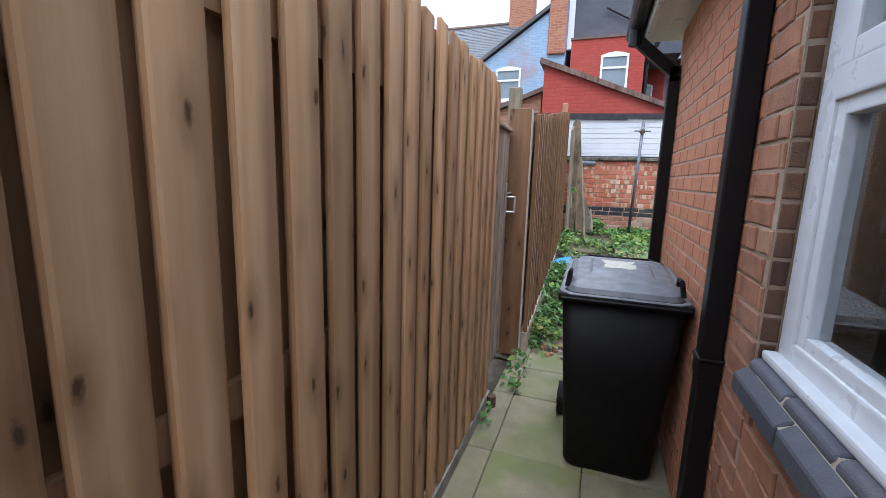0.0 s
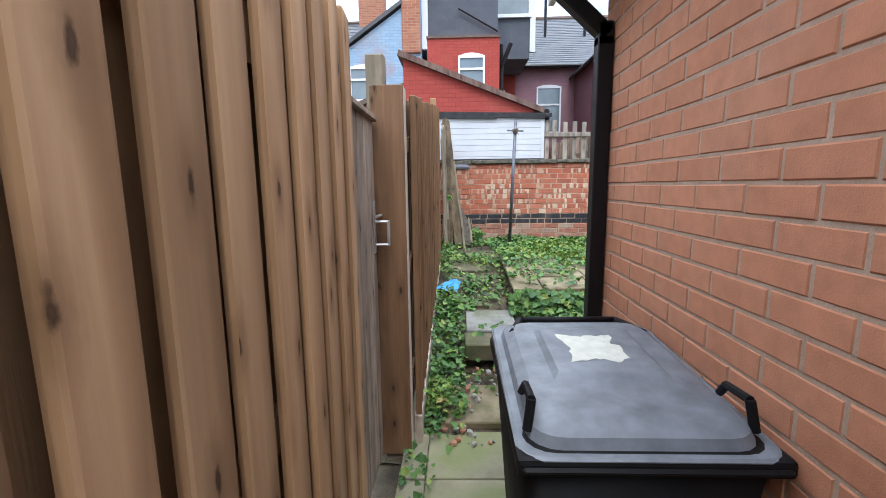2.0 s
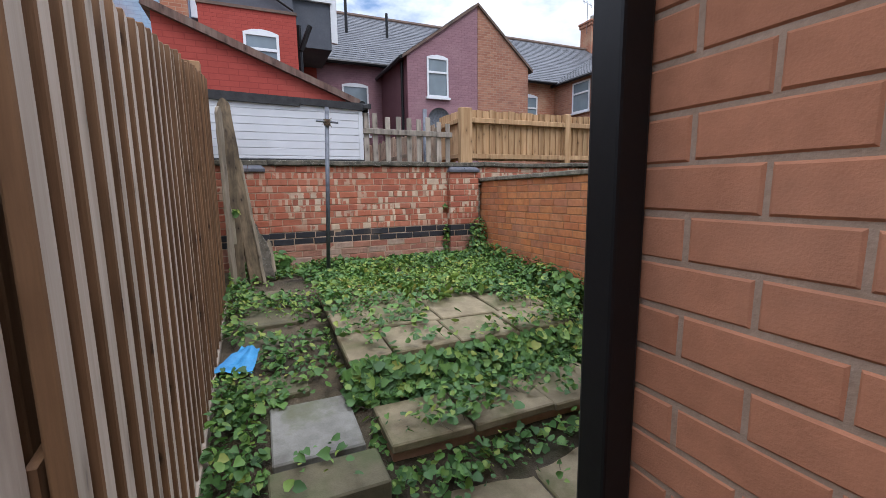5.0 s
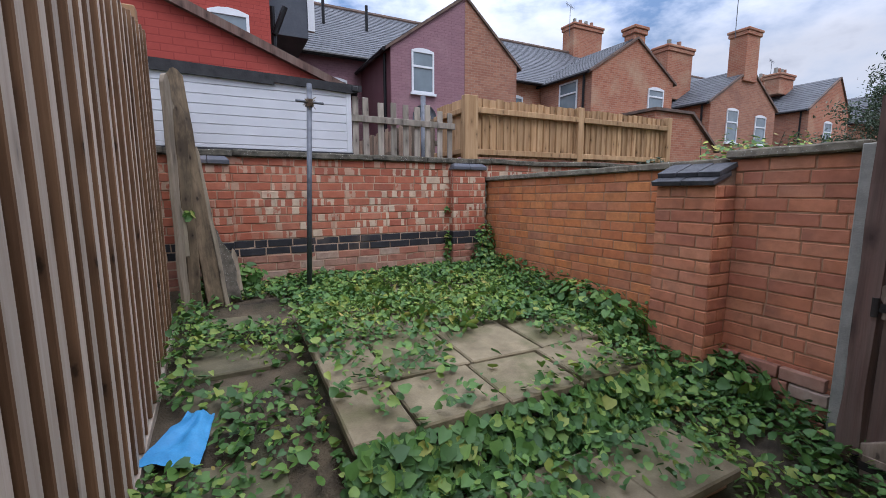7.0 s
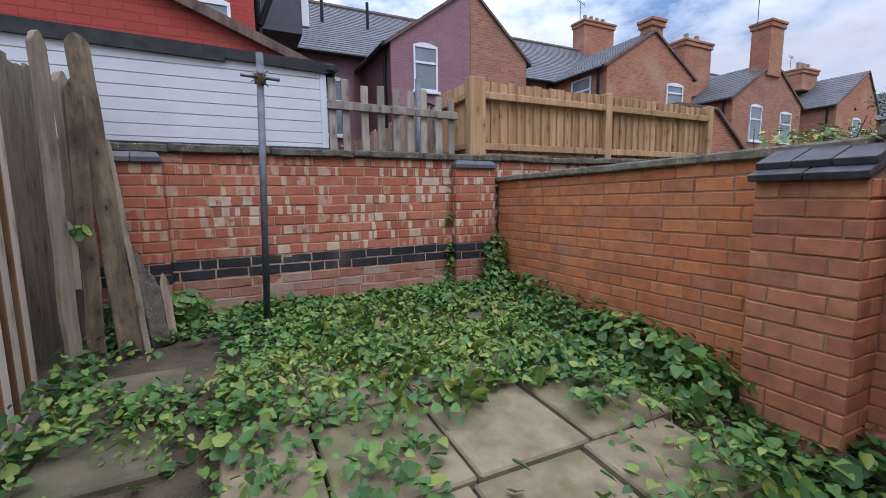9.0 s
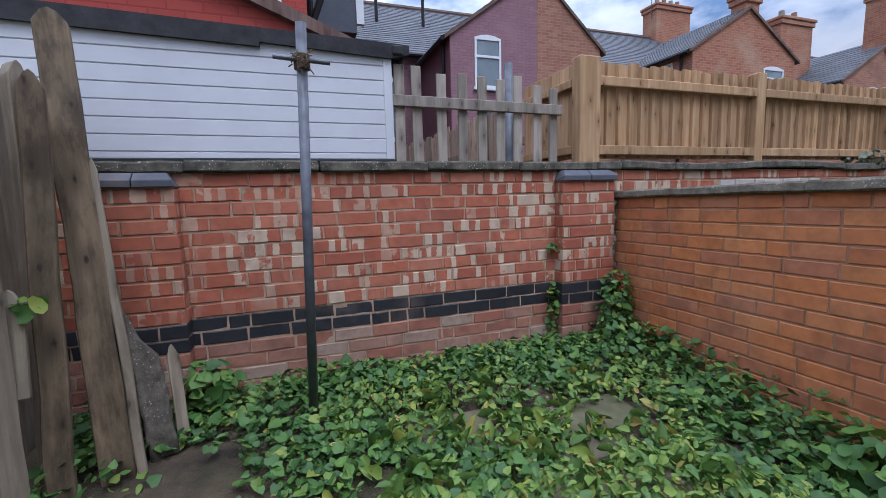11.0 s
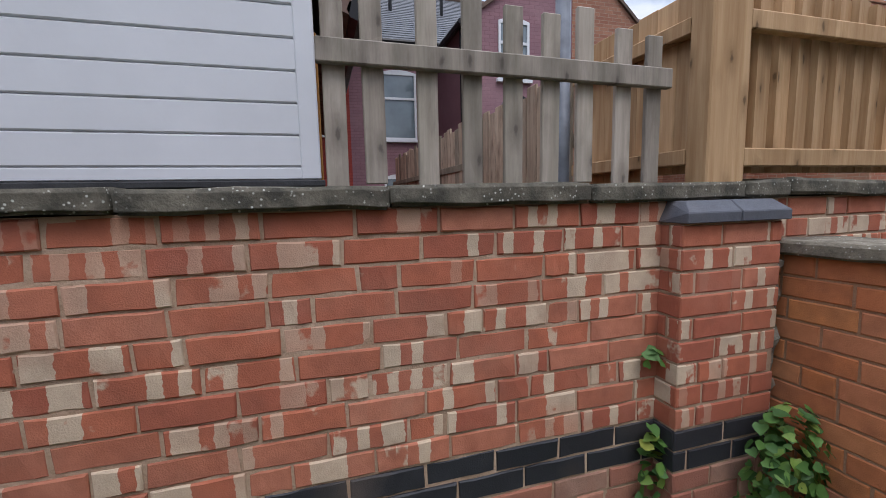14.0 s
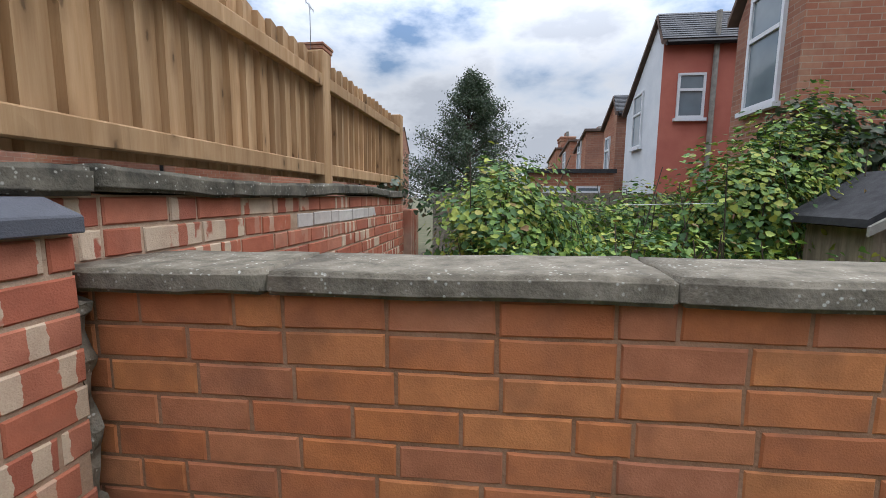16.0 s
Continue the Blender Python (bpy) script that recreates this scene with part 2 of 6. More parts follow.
def glassy(name):
    m = Nodes(name)
    m.bsdf.inputs["Transmission Weight"].default_value = 1.0
    m.bsdf.inputs["IOR"].default_value = 1.45
    return m.done((0.92, 0.95, 0.95), 0.02)


def pane_far(name, tone):
    """Window glass of a far room seen as dark, glossy glass."""
    m = Nodes(name)
    n = m.noise(m.coord((1, 1, 1), m.math("MULTIPLY", m.rand(), 9.0)), 2.2, 3)
    col = m.mix(n, tone, tuple(0.5 * c for c in tone))
    return m.done(col, 0.06, spec=1.0)


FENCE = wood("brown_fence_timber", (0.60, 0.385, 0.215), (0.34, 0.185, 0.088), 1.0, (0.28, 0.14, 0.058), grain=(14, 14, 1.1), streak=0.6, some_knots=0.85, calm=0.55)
# shade between the alley boards, put into a darker timber colour
FENCE_SHADED = wood("shaded_fence_timber", (0.42, 0.245, 0.125), (0.24, 0.13, 0.06), 0.9, (0.17, 0.085, 0.038), calm=0.4)
# brown of sides turned from the light, their shade put into the colour
BROWNWOOD = wood("shaded_brown_timber", (0.235, 0.132, 0.068), (0.125, 0.066, 0.033), 0.9, some_knots=0.6)
# sky light on bleached +x faces, put into this pale colour
FENCE_LIT = wood("bleached_sky_lit_timber", (0.57, 0.485, 0.40), (0.42, 0.34, 0.265), 0.4, (0.38, 0.30, 0.225), some_knots=0.2)
OLD_PICKET = wood("faded_picket_timber", (0.50, 0.39, 0.28), (0.31, 0.22, 0.15), 0.5, (0.24, 0.18, 0.12), dirty=0.4)
GREYWOOD = wood("weathered_grey_timber", (0.31, 0.255, 0.185), (0.16, 0.125, 0.088), 0.7, (0.15, 0.14, 0.09), dirty=0.35)
NEWWOOD = wood("new_yellow_timber", (0.52, 0.35, 0.195), (0.33, 0.195, 0.092), 0.75, (0.23, 0.125, 0.055))
ORANGEWOOD = wood("orange_stained_timber", (0.52, 0.27, 0.075), (0.36, 0.17, 0.045), 0.4)
GATEWOOD = wood("grey_gate_timber", (0.37, 0.29, 0.225), (0.20, 0.145, 0.105), 0.9, (0.14, 0.105, 0.078), dirty=0.4)
ROTWOOD = wood("old_mossy_timber", (0.24, 0.175, 0.105), (0.10, 0.07, 0.042), 0.9, (0.075, 0.066, 0.035), dirty=0.7)
DARKWOOD = wood("dark_red_brown_timber", (0.16, 0.095, 0.075), (0.07, 0.042, 0.034), 0.4, (0.2, 0.16, 0.13))
MORTAR = rough_stuff("pale_mortar", (0.33, 0.225, 0.155), (0.44, 0.315, 0.23), 14)
MORTAR_OLD = rough_stuff("smeared_sandy_mortar", (0.30, 0.215, 0.15), (0.45, 0.35, 0.265), 11, relief=0.8)
MORTAR_DARK = rough_stuff("dirty_mortar", (0.22, 0.15, 0.105), (0.34, 0.245, 0.175), 14)
PALE_GREYWOOD = wood("silvered_grey_timber", (0.42, 0.37, 0.31), (0.23, 0.195, 0.16), 0.6, (0.2, 0.19, 0.14), dirty=0.3)
PEBBLED = rough_stuff("rough_brown_concrete", (0.07, 0.062, 0.047), (0.16, 0.14, 0.108), 26, relief=0.9, spots=0.5)
MORTAR_SIDE = rough_stuff("brown_mortar", (0.28, 0.145, 0.078), (0.42, 0.25, 0.155), 9, relief=0.8)
MORTAR_BACK = rough_stuff("sandy_mortar", (0.34, 0.225, 0.15), (0.50, 0.37, 0.265), 10, relief=0.8)
BRICK_NEW = brick("smooth_orange_brick", [(0.44, 0.185, 0.10), (0.50, 0.215, 0.118), (0.465, 0.198, 0.108)], dirt=0.12, relief=0.25, soot=(0.2, 0.1, 0.06))
BRICK_OLD = brick("old_red_brick", [(0.34, 0.145, 0.085), (0.44, 0.21, 0.12), (0.27, 0.12, 0.08), (0.42, 0.24, 0.15)], dirt=0.55, relief=0.8)
# darker tones for the bricks that line the window reveal
BRICK_REVEAL = brick("dark_reveal_brick", [(0.15, 0.08, 0.05), (0.25, 0.125, 0.07), (0.10, 0.06, 0.042)], dirt=0.6, relief=0.8)
BRICK_KISS = brick("red_brick_with_pale_marks", [(0.37, 0.11, 0.062), (0.45, 0.14, 0.075), (0.33, 0.095, 0.058), (0.41, 0.125, 0.068), (0.46, 0.18, 0.11)], 0.9, dirt=0.3)
BRICK_ORANGE = brick("orange_pressed_brick", [(0.44, 0.155, 0.07), (0.60, 0.215, 0.07), (0.49, 0.165, 0.068), (0.64, 0.255, 0.09), (0.45, 0.18, 0.10), (0.55, 0.20, 0.08)], dirt=0.45, relief=0.35)
BRICK_DULL = brick("dull_orange_brick", [(0.46, 0.17, 0.085), (0.54, 0.21, 0.11), (0.40, 0.14, 0.085), (0.58, 0.25, 0.13), (0.50, 0.22, 0.13)], dirt=0.5, relief=0.7)
CAPTILE = rough_stuff("dark_clay_tile", (0.035, 0.036, 0.042), (0.085, 0.085, 0.092), 14, rough=0.65)
BRICK_BLUE = brick("blue_black_brick", [(0.022, 0.023, 0.028), (0.035, 0.036, 0.042), (0.028, 0.028, 0.033)], dirt=0.1, rough=0.5)
BRICK_WORN = brick("worn_pale_brick", [(0.36, 0.13, 0.08), (0.42, 0.24, 0.17), (0.31, 0.10, 0.065), (0.38, 0.17, 0.11), (0.40, 0.31, 0.24)], dirt=0.55, relief=0.8)
BRICK_WHITED = brick("limewashed_brick", [(0.5, 0.46, 0.42), (0.62, 0.6, 0.56), (0.55, 0.5, 0.46)], dirt=0.2)
STICKER_MORTAR = rough_stuff("pale_sill_mortar", (0.32, 0.27, 0.2), (0.46, 0.4, 0.31), 30)
SILL_BLUE = brick("blue_grey_sill_brick", [(0.085, 0.09, 0.108), (0.12, 0.126, 0.145), (0.07, 0.075, 0.09)], dirt=0.15, rough=0.6)
COPING = rough_stuff("lichened_coping_stone", (0.12, 0.105, 0.078), (0.29, 0.255, 0.195), 18, spots=0.85, relief=0.7)
COPING_DARK = rough_stuff("dark_coping_stone", (0.05, 0.047, 0.037), (0.19, 0.17, 0.13), 14, spots=0.85, relief=0.7)
SLAB = rough_stuff("sandy_paving_slab", (0.15, 0.12, 0.072), (0.285, 0.235, 0.145), 6, c=(0.095, 0.092, 0.04), relief=0.6)
SLAB_GREEN = rough_stuff("algae_paving_slab", (0.165, 0.155, 0.098), (0.28, 0.255, 0.17), 4, c=(0.14, 0.16, 0.06), relief=0.45)
GREYSLAB = rough_stuff("stained_grey_slab", (0.14, 0.135, 0.115), (0.27, 0.265, 0.235), 7, c=(0.10, 0.105, 0.055), relief=0.5)
SLAB_MOSS = rough_stuff("mossy_paving_slab", (0.085, 0.075, 0.045), (0.18, 0.155, 0.095), 5, c=(0.06, 0.075, 0.028), relief=0.6)
CONCRETE = rough_stuff("grey_concrete", (0.22, 0.21, 0.185), (0.34, 0.325, 0.285), 9, relief=0.5)
SOIL = rough_stuff("soil_and_litter", (0.035, 0.028, 0.018), (0.13, 0.10, 0.062), 5, c=(0.045, 0.048, 0.02), relief=0.9, distance=0.02)
GROUND = rough_stuff("rough_ground", (0.08, 0.09, 0.04), (0.16, 0.14, 0.09), 1.5, relief=0.6)
BLACKPIPE = plain("black_plastic_pipe", (0.007, 0.007, 0.008), 0.42, spec=0.28)
BINPLASTIC = plain("black_bin_plastic", (0.005, 0.005, 0.0055), 0.62, relief=0.25, spec=0.22)
LIDPLASTIC = plain("dusty_grey_lid_plastic", (0.175, 0.19, 0.21), 0.45, vary=0.18, relief=0.3)
STICKER = rough_stuff("torn_paper_sticker", (0.52, 0.52, 0.44), (0.66, 0.66, 0.58), 30)
UPVC = plain("white_upvc", (0.62, 0.64, 0.66), 0.3, vary=0.04)
CLADDING = plain("white_plastic_cladding", (0.54, 0.55, 0.575), 0.35, vary=0.05, scale=3)
FELT = rough_stuff("black_roof_felt", (0.025, 0.025, 0.027), (0.055, 0.055, 0.058), 10)
STEEL = plain("galvanised_steel", (0.125, 0.135, 0.155), 0.5, 0.35, 0.2)
ZINC = plain("zinc_latch", (0.55, 0.55, 0.54), 0.4, 0.7, 0.15)
BLACKIRON = rough_stuff("black_painted_iron", (0.012, 0.011, 0.011), (0.035, 0.028, 0.024), 30, rough=0.6)
RUST = rough_stuff("rusty_iron", (0.06, 0.04, 0.03), (0.13, 0.08, 0.05), 40)
SLATE = rough_stuff("blue_grey_slate", (0.06, 0.064, 0.072), (0.115, 0.12, 0.13), 1.6, relief=0.3, rough=0.6)
LEAD = rough_stuff("dark_ridge", (0.09, 0.07, 0.06), (0.2, 0.13, 0.1), 3)
REDPAINT = far_brick("red_masonry_paint", (0.32, 0.06, 0.046), (0.36, 0.07, 0.055), (0.27, 0.05, 0.04), (0.40, 0.10, 0.075))
PURPLE = far_brick("mauve_masonry_paint", (0.25, 0.14, 0.16), (0.285, 0.16, 0.18), (0.21, 0.115, 0.135), (0.31, 0.19, 0.205))
MAROON = rough_stuff("maroon_masonry_paint", (0.16, 0.07, 0.085), (0.21, 0.10, 0.115), 1.2, fine=30)
BLUEPAINT = far_brick("flaking_blue_paint", (0.26, 0.37, 0.50), (0.32, 0.43, 0.55), (0.22, 0.31, 0.42), (0.36, 0.18, 0.12))
GREYCLAD = rough_stuff("slate_grey_cladding", (0.085, 0.095, 0.115), (0.12, 0.13, 0.15), 1.5, fine=20, relief=0.2)
WHITERENDER = rough_stuff("white_render", (0.62, 0.66, 0.70), (0.74, 0.77, 0.80), 2, relief=0.2)
FARBRICK = far_brick("far_red_brick", (0.30, 0.115, 0.07), (0.40, 0.175, 0.105), (0.36, 0.27, 0.20), (0.45, 0.33, 0.22))
FARBRICK_B = far_brick("far_brown_brick", (0.27, 0.12, 0.08), (0.37, 0.185, 0.12), (0.33, 0.25, 0.19), (0.20, 0.11, 0.085))
PINKRENDER = rough_stuff("salmon_red_render", (0.42, 0.13, 0.095), (0.5, 0.17, 0.12), 2, relief=0.2)
PANE = pane_far("window_pane", (0.20, 0.25, 0.28))
GLASS = glassy("clear_glass")
ROOM = rough_stuff("beige_room_plaster", (0.36, 0.33, 0.29), (0.44, 0.41, 0.36), 2, relief=0.1)
BLUECLOTH = rough_stuff("blue_plastic_bag", (0.04, 0.22, 0.46), (0.07, 0.32, 0.60), 12, rough=0.45)
LEAF = leafy("ivy_leaf", [(0.0, (0.035, 0.095, 0.022)), (0.45, (0.065, 0.16, 0.03)), (0.8, (0.12, 0.24, 0.04)), (0.95, (0.22, 0.31, 0.05)), (1.0, (0.28, 0.30, 0.05))], 0.62)
WEEDLEAF = leafy("weed_leaf", [(0.0, (0.07, 0.15, 0.026)), (0.5, (0.13, 0.23, 0.035)), (0.85, (0.22, 0.31, 0.045)), (0.96, (0.34, 0.36, 0.06)), (1.0, (0.40, 0.29, 0.08))], 0.62)
HEDGELEAF = leafy("hedge_leaf", [(0.0, (0.03, 0.08, 0.024)), (0.35, (0.08, 0.18, 0.034)), (0.6, (0.20, 0.32, 0.048)), (0.92, (0.42, 0.44, 0.06)), (1.0, (0.26, 0.13, 0.05))], 0.65)
DARKLEAF = leafy("holly_leaf", [(0.0, (0.03, 0.05, 0.03)), (0.7, (0.065, 0.095, 0.052)), (1.0, (0.13, 0.165, 0.10))])
BUDDLEIA = leafy("dull_shrub_leaf", [(0.0, (0.04, 0.07, 0.04)), (0.6, (0.09, 0.12, 0.075)), (1.0, (0.14, 0.08, 0.055))])
BARK = rough_stuff("bark", (0.05, 0.04, 0.03), (0.13, 0.10, 0.07), 12)
DARKROOM = rough_stuff("dark_interior", (0.03, 0.03, 0.03), (0.05, 0.05, 0.05), 3)


# ---- mesh helpers ----
def link_mesh(name, bm, material, smooth=False):
    me = bpy.data.meshes.new(name)
    bm.normal_update()
    bm.to_mesh(me)
    bm.free()
    for mt in material if isinstance(material, (list, tuple)) else [material]:
        me.materials.append(mt)
    if smooth:
        for p in me.polygons:
            p.use_smooth = True
    return new(name, me)


def thing(name, label, category, group="", at=(0, 0, 0), kind=""):
    ob = new(name)
    ob.location = at
    ob.empty_display_size = 0.1
    return tagged(ob, label, category, group, kind)


def part(name, bm, material, parent, label="", smooth=False):
    """One mesh under a thing or a part; its bmesh is in the parent's own axes."""
    ob = link_mesh(name, bm, material, smooth)
    ob.parent = parent
    return tagged(ob, label)


def alone(name, bm, material, label, category, kind="", smooth=False, group=""):
    return tagged(link_mesh(name, bm, material, smooth), label, category, group, kind)


def box(lo, hi, bevel=0.0, bm=None, turn=None, seg=1):
    """A box from corner to corner, its edges rounded, added to bm."""
    bm = bm or bmesh.new()
    lo, hi = Vector(lo), Vector(hi)
    made = bmesh.ops.create_cube(bm, size=1, matrix=Matrix.Translation((lo + hi) / 2) @ Matrix.Diagonal((*(hi - lo), 1)))["verts"]
    if bevel:
        edges = list({e for v in made for e in v.link_edges})
        made = bmesh.ops.bevel(bm, geom=edges, offset=bevel, segments=seg, profile=0.6, affect="EDGES")["verts"]
    if turn is not None:
        bmesh.ops.transform(bm, matrix=turn, verts=made)
    return bm


def tube(a, b, r, r2=None, sides=12, bm=None):
    """A round bar from a to b."""
    bm = bm or bmesh.new()
    a, b = Vector(a), Vector(b)
    m = Matrix.Translation((a + b) / 2) @ (b - a).to_track_quat("Z", "Y").to_matrix().to_4x4()
    bmesh.ops.create_cone(bm, cap_ends=True, segments=sides, radius1=r, radius2=r if r2 is None else r2, depth=(b - a).length, matrix=m)
    return bm


def prism(points, axis, lo, hi, bm=None):
    """A closed outline of two-number points, drawn out along axis (0, 1 or 2) from lo to hi."""
    bm = bm or bmesh.new()

    def at(p, d):
        q = list(p)
        q.insert(axis, d)
        return bm.verts.new(q)

    a, b = [at(p, lo) for p in points], [at(p, hi) for p in points]
    bm.faces.new(a), bm.faces.new(list(reversed(b)))
    for k in range(len(a)):
        bm.faces.new((a[k - 1], a[k], b[k], b[k - 1]))
    bmesh.ops.recalc_face_normals(bm, faces=bm.faces)
    return bm


def shake(bm, amount, scale=6.0, seed=0.0):
    for v in bm.verts:
        v.co += noise.noise_vector(v.co * scale + Vector((seed, seed * 0.7, -seed))) * amount
    return bm


BRICK_MESHES = {}


def brick_mesh(length, height, depth, material, bevel=0.004, kind=0, rough=0.0):
    """Brick centred on its origin: length along x, depth along y (front at -y), height along z."""
    key = (round(length, 3), round(height, 3), round(depth, 3), material.name, kind)
    if key not in BRICK_MESHES:
        bm = box((-length / 2, -depth / 2, -height / 2), (length / 2, depth / 2, height / 2))
        front = [e for e in bm.edges if all(v.co.y < 0 for v in e.verts)]
        if rough:
            bmesh.ops.subdivide_edges(bm, edges=[e for e in front if abs(e.verts[0].co.x - e.verts[1].co.x) > 0.03], cuts=3)
            front = [e for e in bm.edges if all(v.co.y < 0 for v in e.verts) and len({round(v.co.z, 4) for v in e.verts}) == 1 or abs(e.verts[0].co.x - e.verts[1].co.x) < 1e-5 and all(v.co.y < 0 and abs(v.co.x) > length / 2 - 1e-4 for v in e.verts)]
        bmesh.ops.bevel(bm, geom=front, offset=bevel, segments=1, affect="EDGES")
        for v in bm.verts:
            if v.co.y < 0:
                v.co += noise.noise_vector(v.co * 60 + Vector((kind * 9.1, length * 50, 0))) * rough
        me = bpy.data.meshes.new("brick")
        bm.to_mesh(me)
        bm.free()
        me.materials.append(material)
        BRICK_MESHES[key] = me
    return BRICK_MESHES[key]


def lay(owner, origin, angle, length, courses, course, unit, material, near, joint=0.01, proud=0.006, cut=None, seed=1, most=300, headers=0, wobble=0.002, depth=0.05, rough=0.0018, phase=None, ends=0.0, climb=0.0):
    """Lay bricks on the face of a wall. origin: the face's lower corner; angle: the heading of its length in degrees, the face looking to
    its right-hand side. cut(u, z) says where there is no brick; material: one, or a function of the course. near: the place on the wall whose bricks are picked apart singly. climb: the slope of its courses."""
    rng = random.Random(seed)
    turn = Matrix.Rotation(radians(angle), 4, "Z")
    places = []
    for c in range(courses):
        u = -unit * (0.5 if c % 2 else 0.0) - (unit * rng.choice((0.0, 0.12, 0.25)) if phase is None else unit - phase)
        step = unit / 2 if headers and c % headers == headers - 1 else unit
        while u < length:
            long = step * (rng.choice((0.5, 1.0, 1.0, 1.0, 1.0, 1.0, 0.96, 1.03)) if phase is None else 1.0)
            a, b = max(u, 0.0), min(u + long, length)
            u += long
            if b - a < 0.035:
                continue
            a, b = a - (ends if a == 0.0 else 0.0), b + (ends if b == length else 0.0)
            z = (c + 0.5) * course
            if cut and cut((a + b) / 2, z):
                continue
            mt = material(c) if callable(material) else material
            places.append((a, b, z, mt))
    places.sort(key=lambda p: abs((p[0] + p[1]) / 2 - near[0]) + abs(p[2] - near[1]))
    rest = {}
    for k, (a, b, z, mt) in enumerate(places):
        me = brick_mesh(round(b - a - joint, 3), course - joint, depth, mt, kind=rng.randrange(5), rough=rough)
        local = Vector(((a + b) / 2, depth / 2 - proud + rng.uniform(-wobble, wobble), z + rng.uniform(-0.0015, 0.0015)))
        m = Matrix.Translation(origin) @ turn @ Matrix.Rotation(-climb, 4, "Y") @ Matrix.Translation(local) @ Matrix.Rotation(rng.uniform(-0.008, 0.008), 4, "Y")
        if k < most:
            ob = new("brick", me)
            ob.parent = owner
            ob.matrix_parent_inverse = owner.matrix_basis.inverted()
            ob.matrix_basis = m
        else:
            rest.setdefault(mt.name, (mt, []))[1].append((me, m))
    for mt, group in rest.values():
        vs, fs = [], []
        for me, m in group:
            n0 = len(vs)
            vs += [m @ v.co for v in me.vertices]
            fs += [[n0 + i for i in p.vertices] for p in me.polygons]
        me = bpy.data.meshes.new("brickwork")
        me.from_pydata(vs, [], fs)
        me.materials.append(mt)
        ob = new("brickwork", me)
        ob.parent = owner
        ob.matrix_parent_inverse = owner.matrix_basis.inverted()
        tagged(ob, kind="stuff")

# ---- the ground ----
def rise(y, stops):
    for (y0, z0), (y1, z1) in zip(stops, stops[1:]):
        if y <= y1:
            k = min(max((y - y0) / (y1 - y0), 0), 1)
            return z0 + (z1 - z0) * k * k * (3 - 2 * k)
    return stops[-1][1]


YARD_STOPS = [(3.5, 0.03), (4.3, 0.10), (4.75, 0.22), (5.2, 0.34), (5.9, 0.46), (6.9, 0.57), (8.2, 0.63)]


def yard_z(x, y):
    """Height of the soil in the yard, and of the garden beyond its wall."""
    z = rise(y, YARD_STOPS)
    if x > 2.9:
        z = 0.5
    return z + 0.03 * noise.noise(Vector((x * 2.1, y * 2.1, 0.3)))


bm = bmesh.new()
bmesh.ops.create_grid(bm, x_segments=1, y_segments=1, size=400)
for v in bm.verts:
    v.co.z = -0.25
alone("ground", bm, GROUND, "rough grassy ground reaching past the houses", "ground", "structure")

nx, ny = 90, 84
x0, x1, y0, y1 = -0.75, 12.0, 3.45, 9.0
bm = bmesh.new()
grid = [[bm.verts.new((x0 + (x1 - x0) * (i / nx) ** 1.5, y0 + (y1 - y0) * j / ny, 0)) for i in range(nx + 1)] for j in range(ny + 1)]
for row in grid:
    for v in row:
        v.co.z = yard_z(v.co.x, v.co.y) + 0.012 * noise.noise(v.co * 9)
for j in range(ny):
    for i in range(nx):
        bm.faces.new((grid[j][i], grid[j][i + 1], grid[j + 1][i + 1], grid[j + 1][i]))
alone("yard_soil", bm, SOIL, "dark soil with dead leaves under creeping ivy", "soil", "structure", True)

# alley floor: flagstones on a bed
alley = thing("pavement_alley", "narrow flagged alley path with algae stains and weeds", "pavement", kind="structure")
part("bed", box((-0.75, -3.2, -0.24), (0.52, 3.7, 0.012)), SOIL, alley)
rng = random.Random(4)
for row, (ya, yb) in enumerate([(-3.2, -2.6), (-2.6, -2.0), (-2.0, -1.4), (-1.4, -0.8), (-0.8, -0.2), (-0.2, 0.4), (0.4, 1.0), (1.0, 1.6), (1.6, 2.22), (2.22, 2.86), (2.86, 3.3), (3.3, 3.72)]):
    for xa, xb in ((-0.5, -0.36), (-0.36, 0.1), (0.1, 0.52)):
        m = Matrix.Translation(((xa + xb) / 2, (ya + yb) / 2, 0.03 + rng.uniform(-0.004, 0.004))) @ Euler((rng.uniform(-0.01, 0.01), rng.uniform(-0.01, 0.01), 0)).to_matrix().to_4x4()
        w, d = (xb - xa) / 2 - 0.002, (yb - ya) / 2 - 0.003
        part("slab", box((-w, -d, -0.03), (w, d, 0.02), 0.005, turn=m), SLAB_GREEN, alley)


def flags(name, label, tiles, z, tilt, thick, material, seed):
    """A group of paving slabs lying together. tiles: (x0, y0, x1, y1)."""
    rng = random.Random(seed)
    own = thing(name, label, "paving")
    for xa, ya, xb, yb in tiles:
        bm = box((-(xb - xa) / 2 + 0.006, -(yb - ya) / 2 + 0.006, -thick), ((xb - xa) / 2 - 0.006, (yb - ya) / 2 - 0.006, 0), 0.008)
        cx, cy = (xa + xb) / 2, (ya + yb) / 2
        ob = part("slab", bm, material, own)
        ob.matrix_basis = pose(cx, cy, z(cx, cy) + rng.uniform(-0.006, 0.006), tilt + rng.uniform(-0.8, 0.8), rng.uniform(-1, 1), rng.uniform(-0.8, 0.8))
    return own


def terrace_z(x, y):
    return 0.565 + (y - 5.2) * 0.062


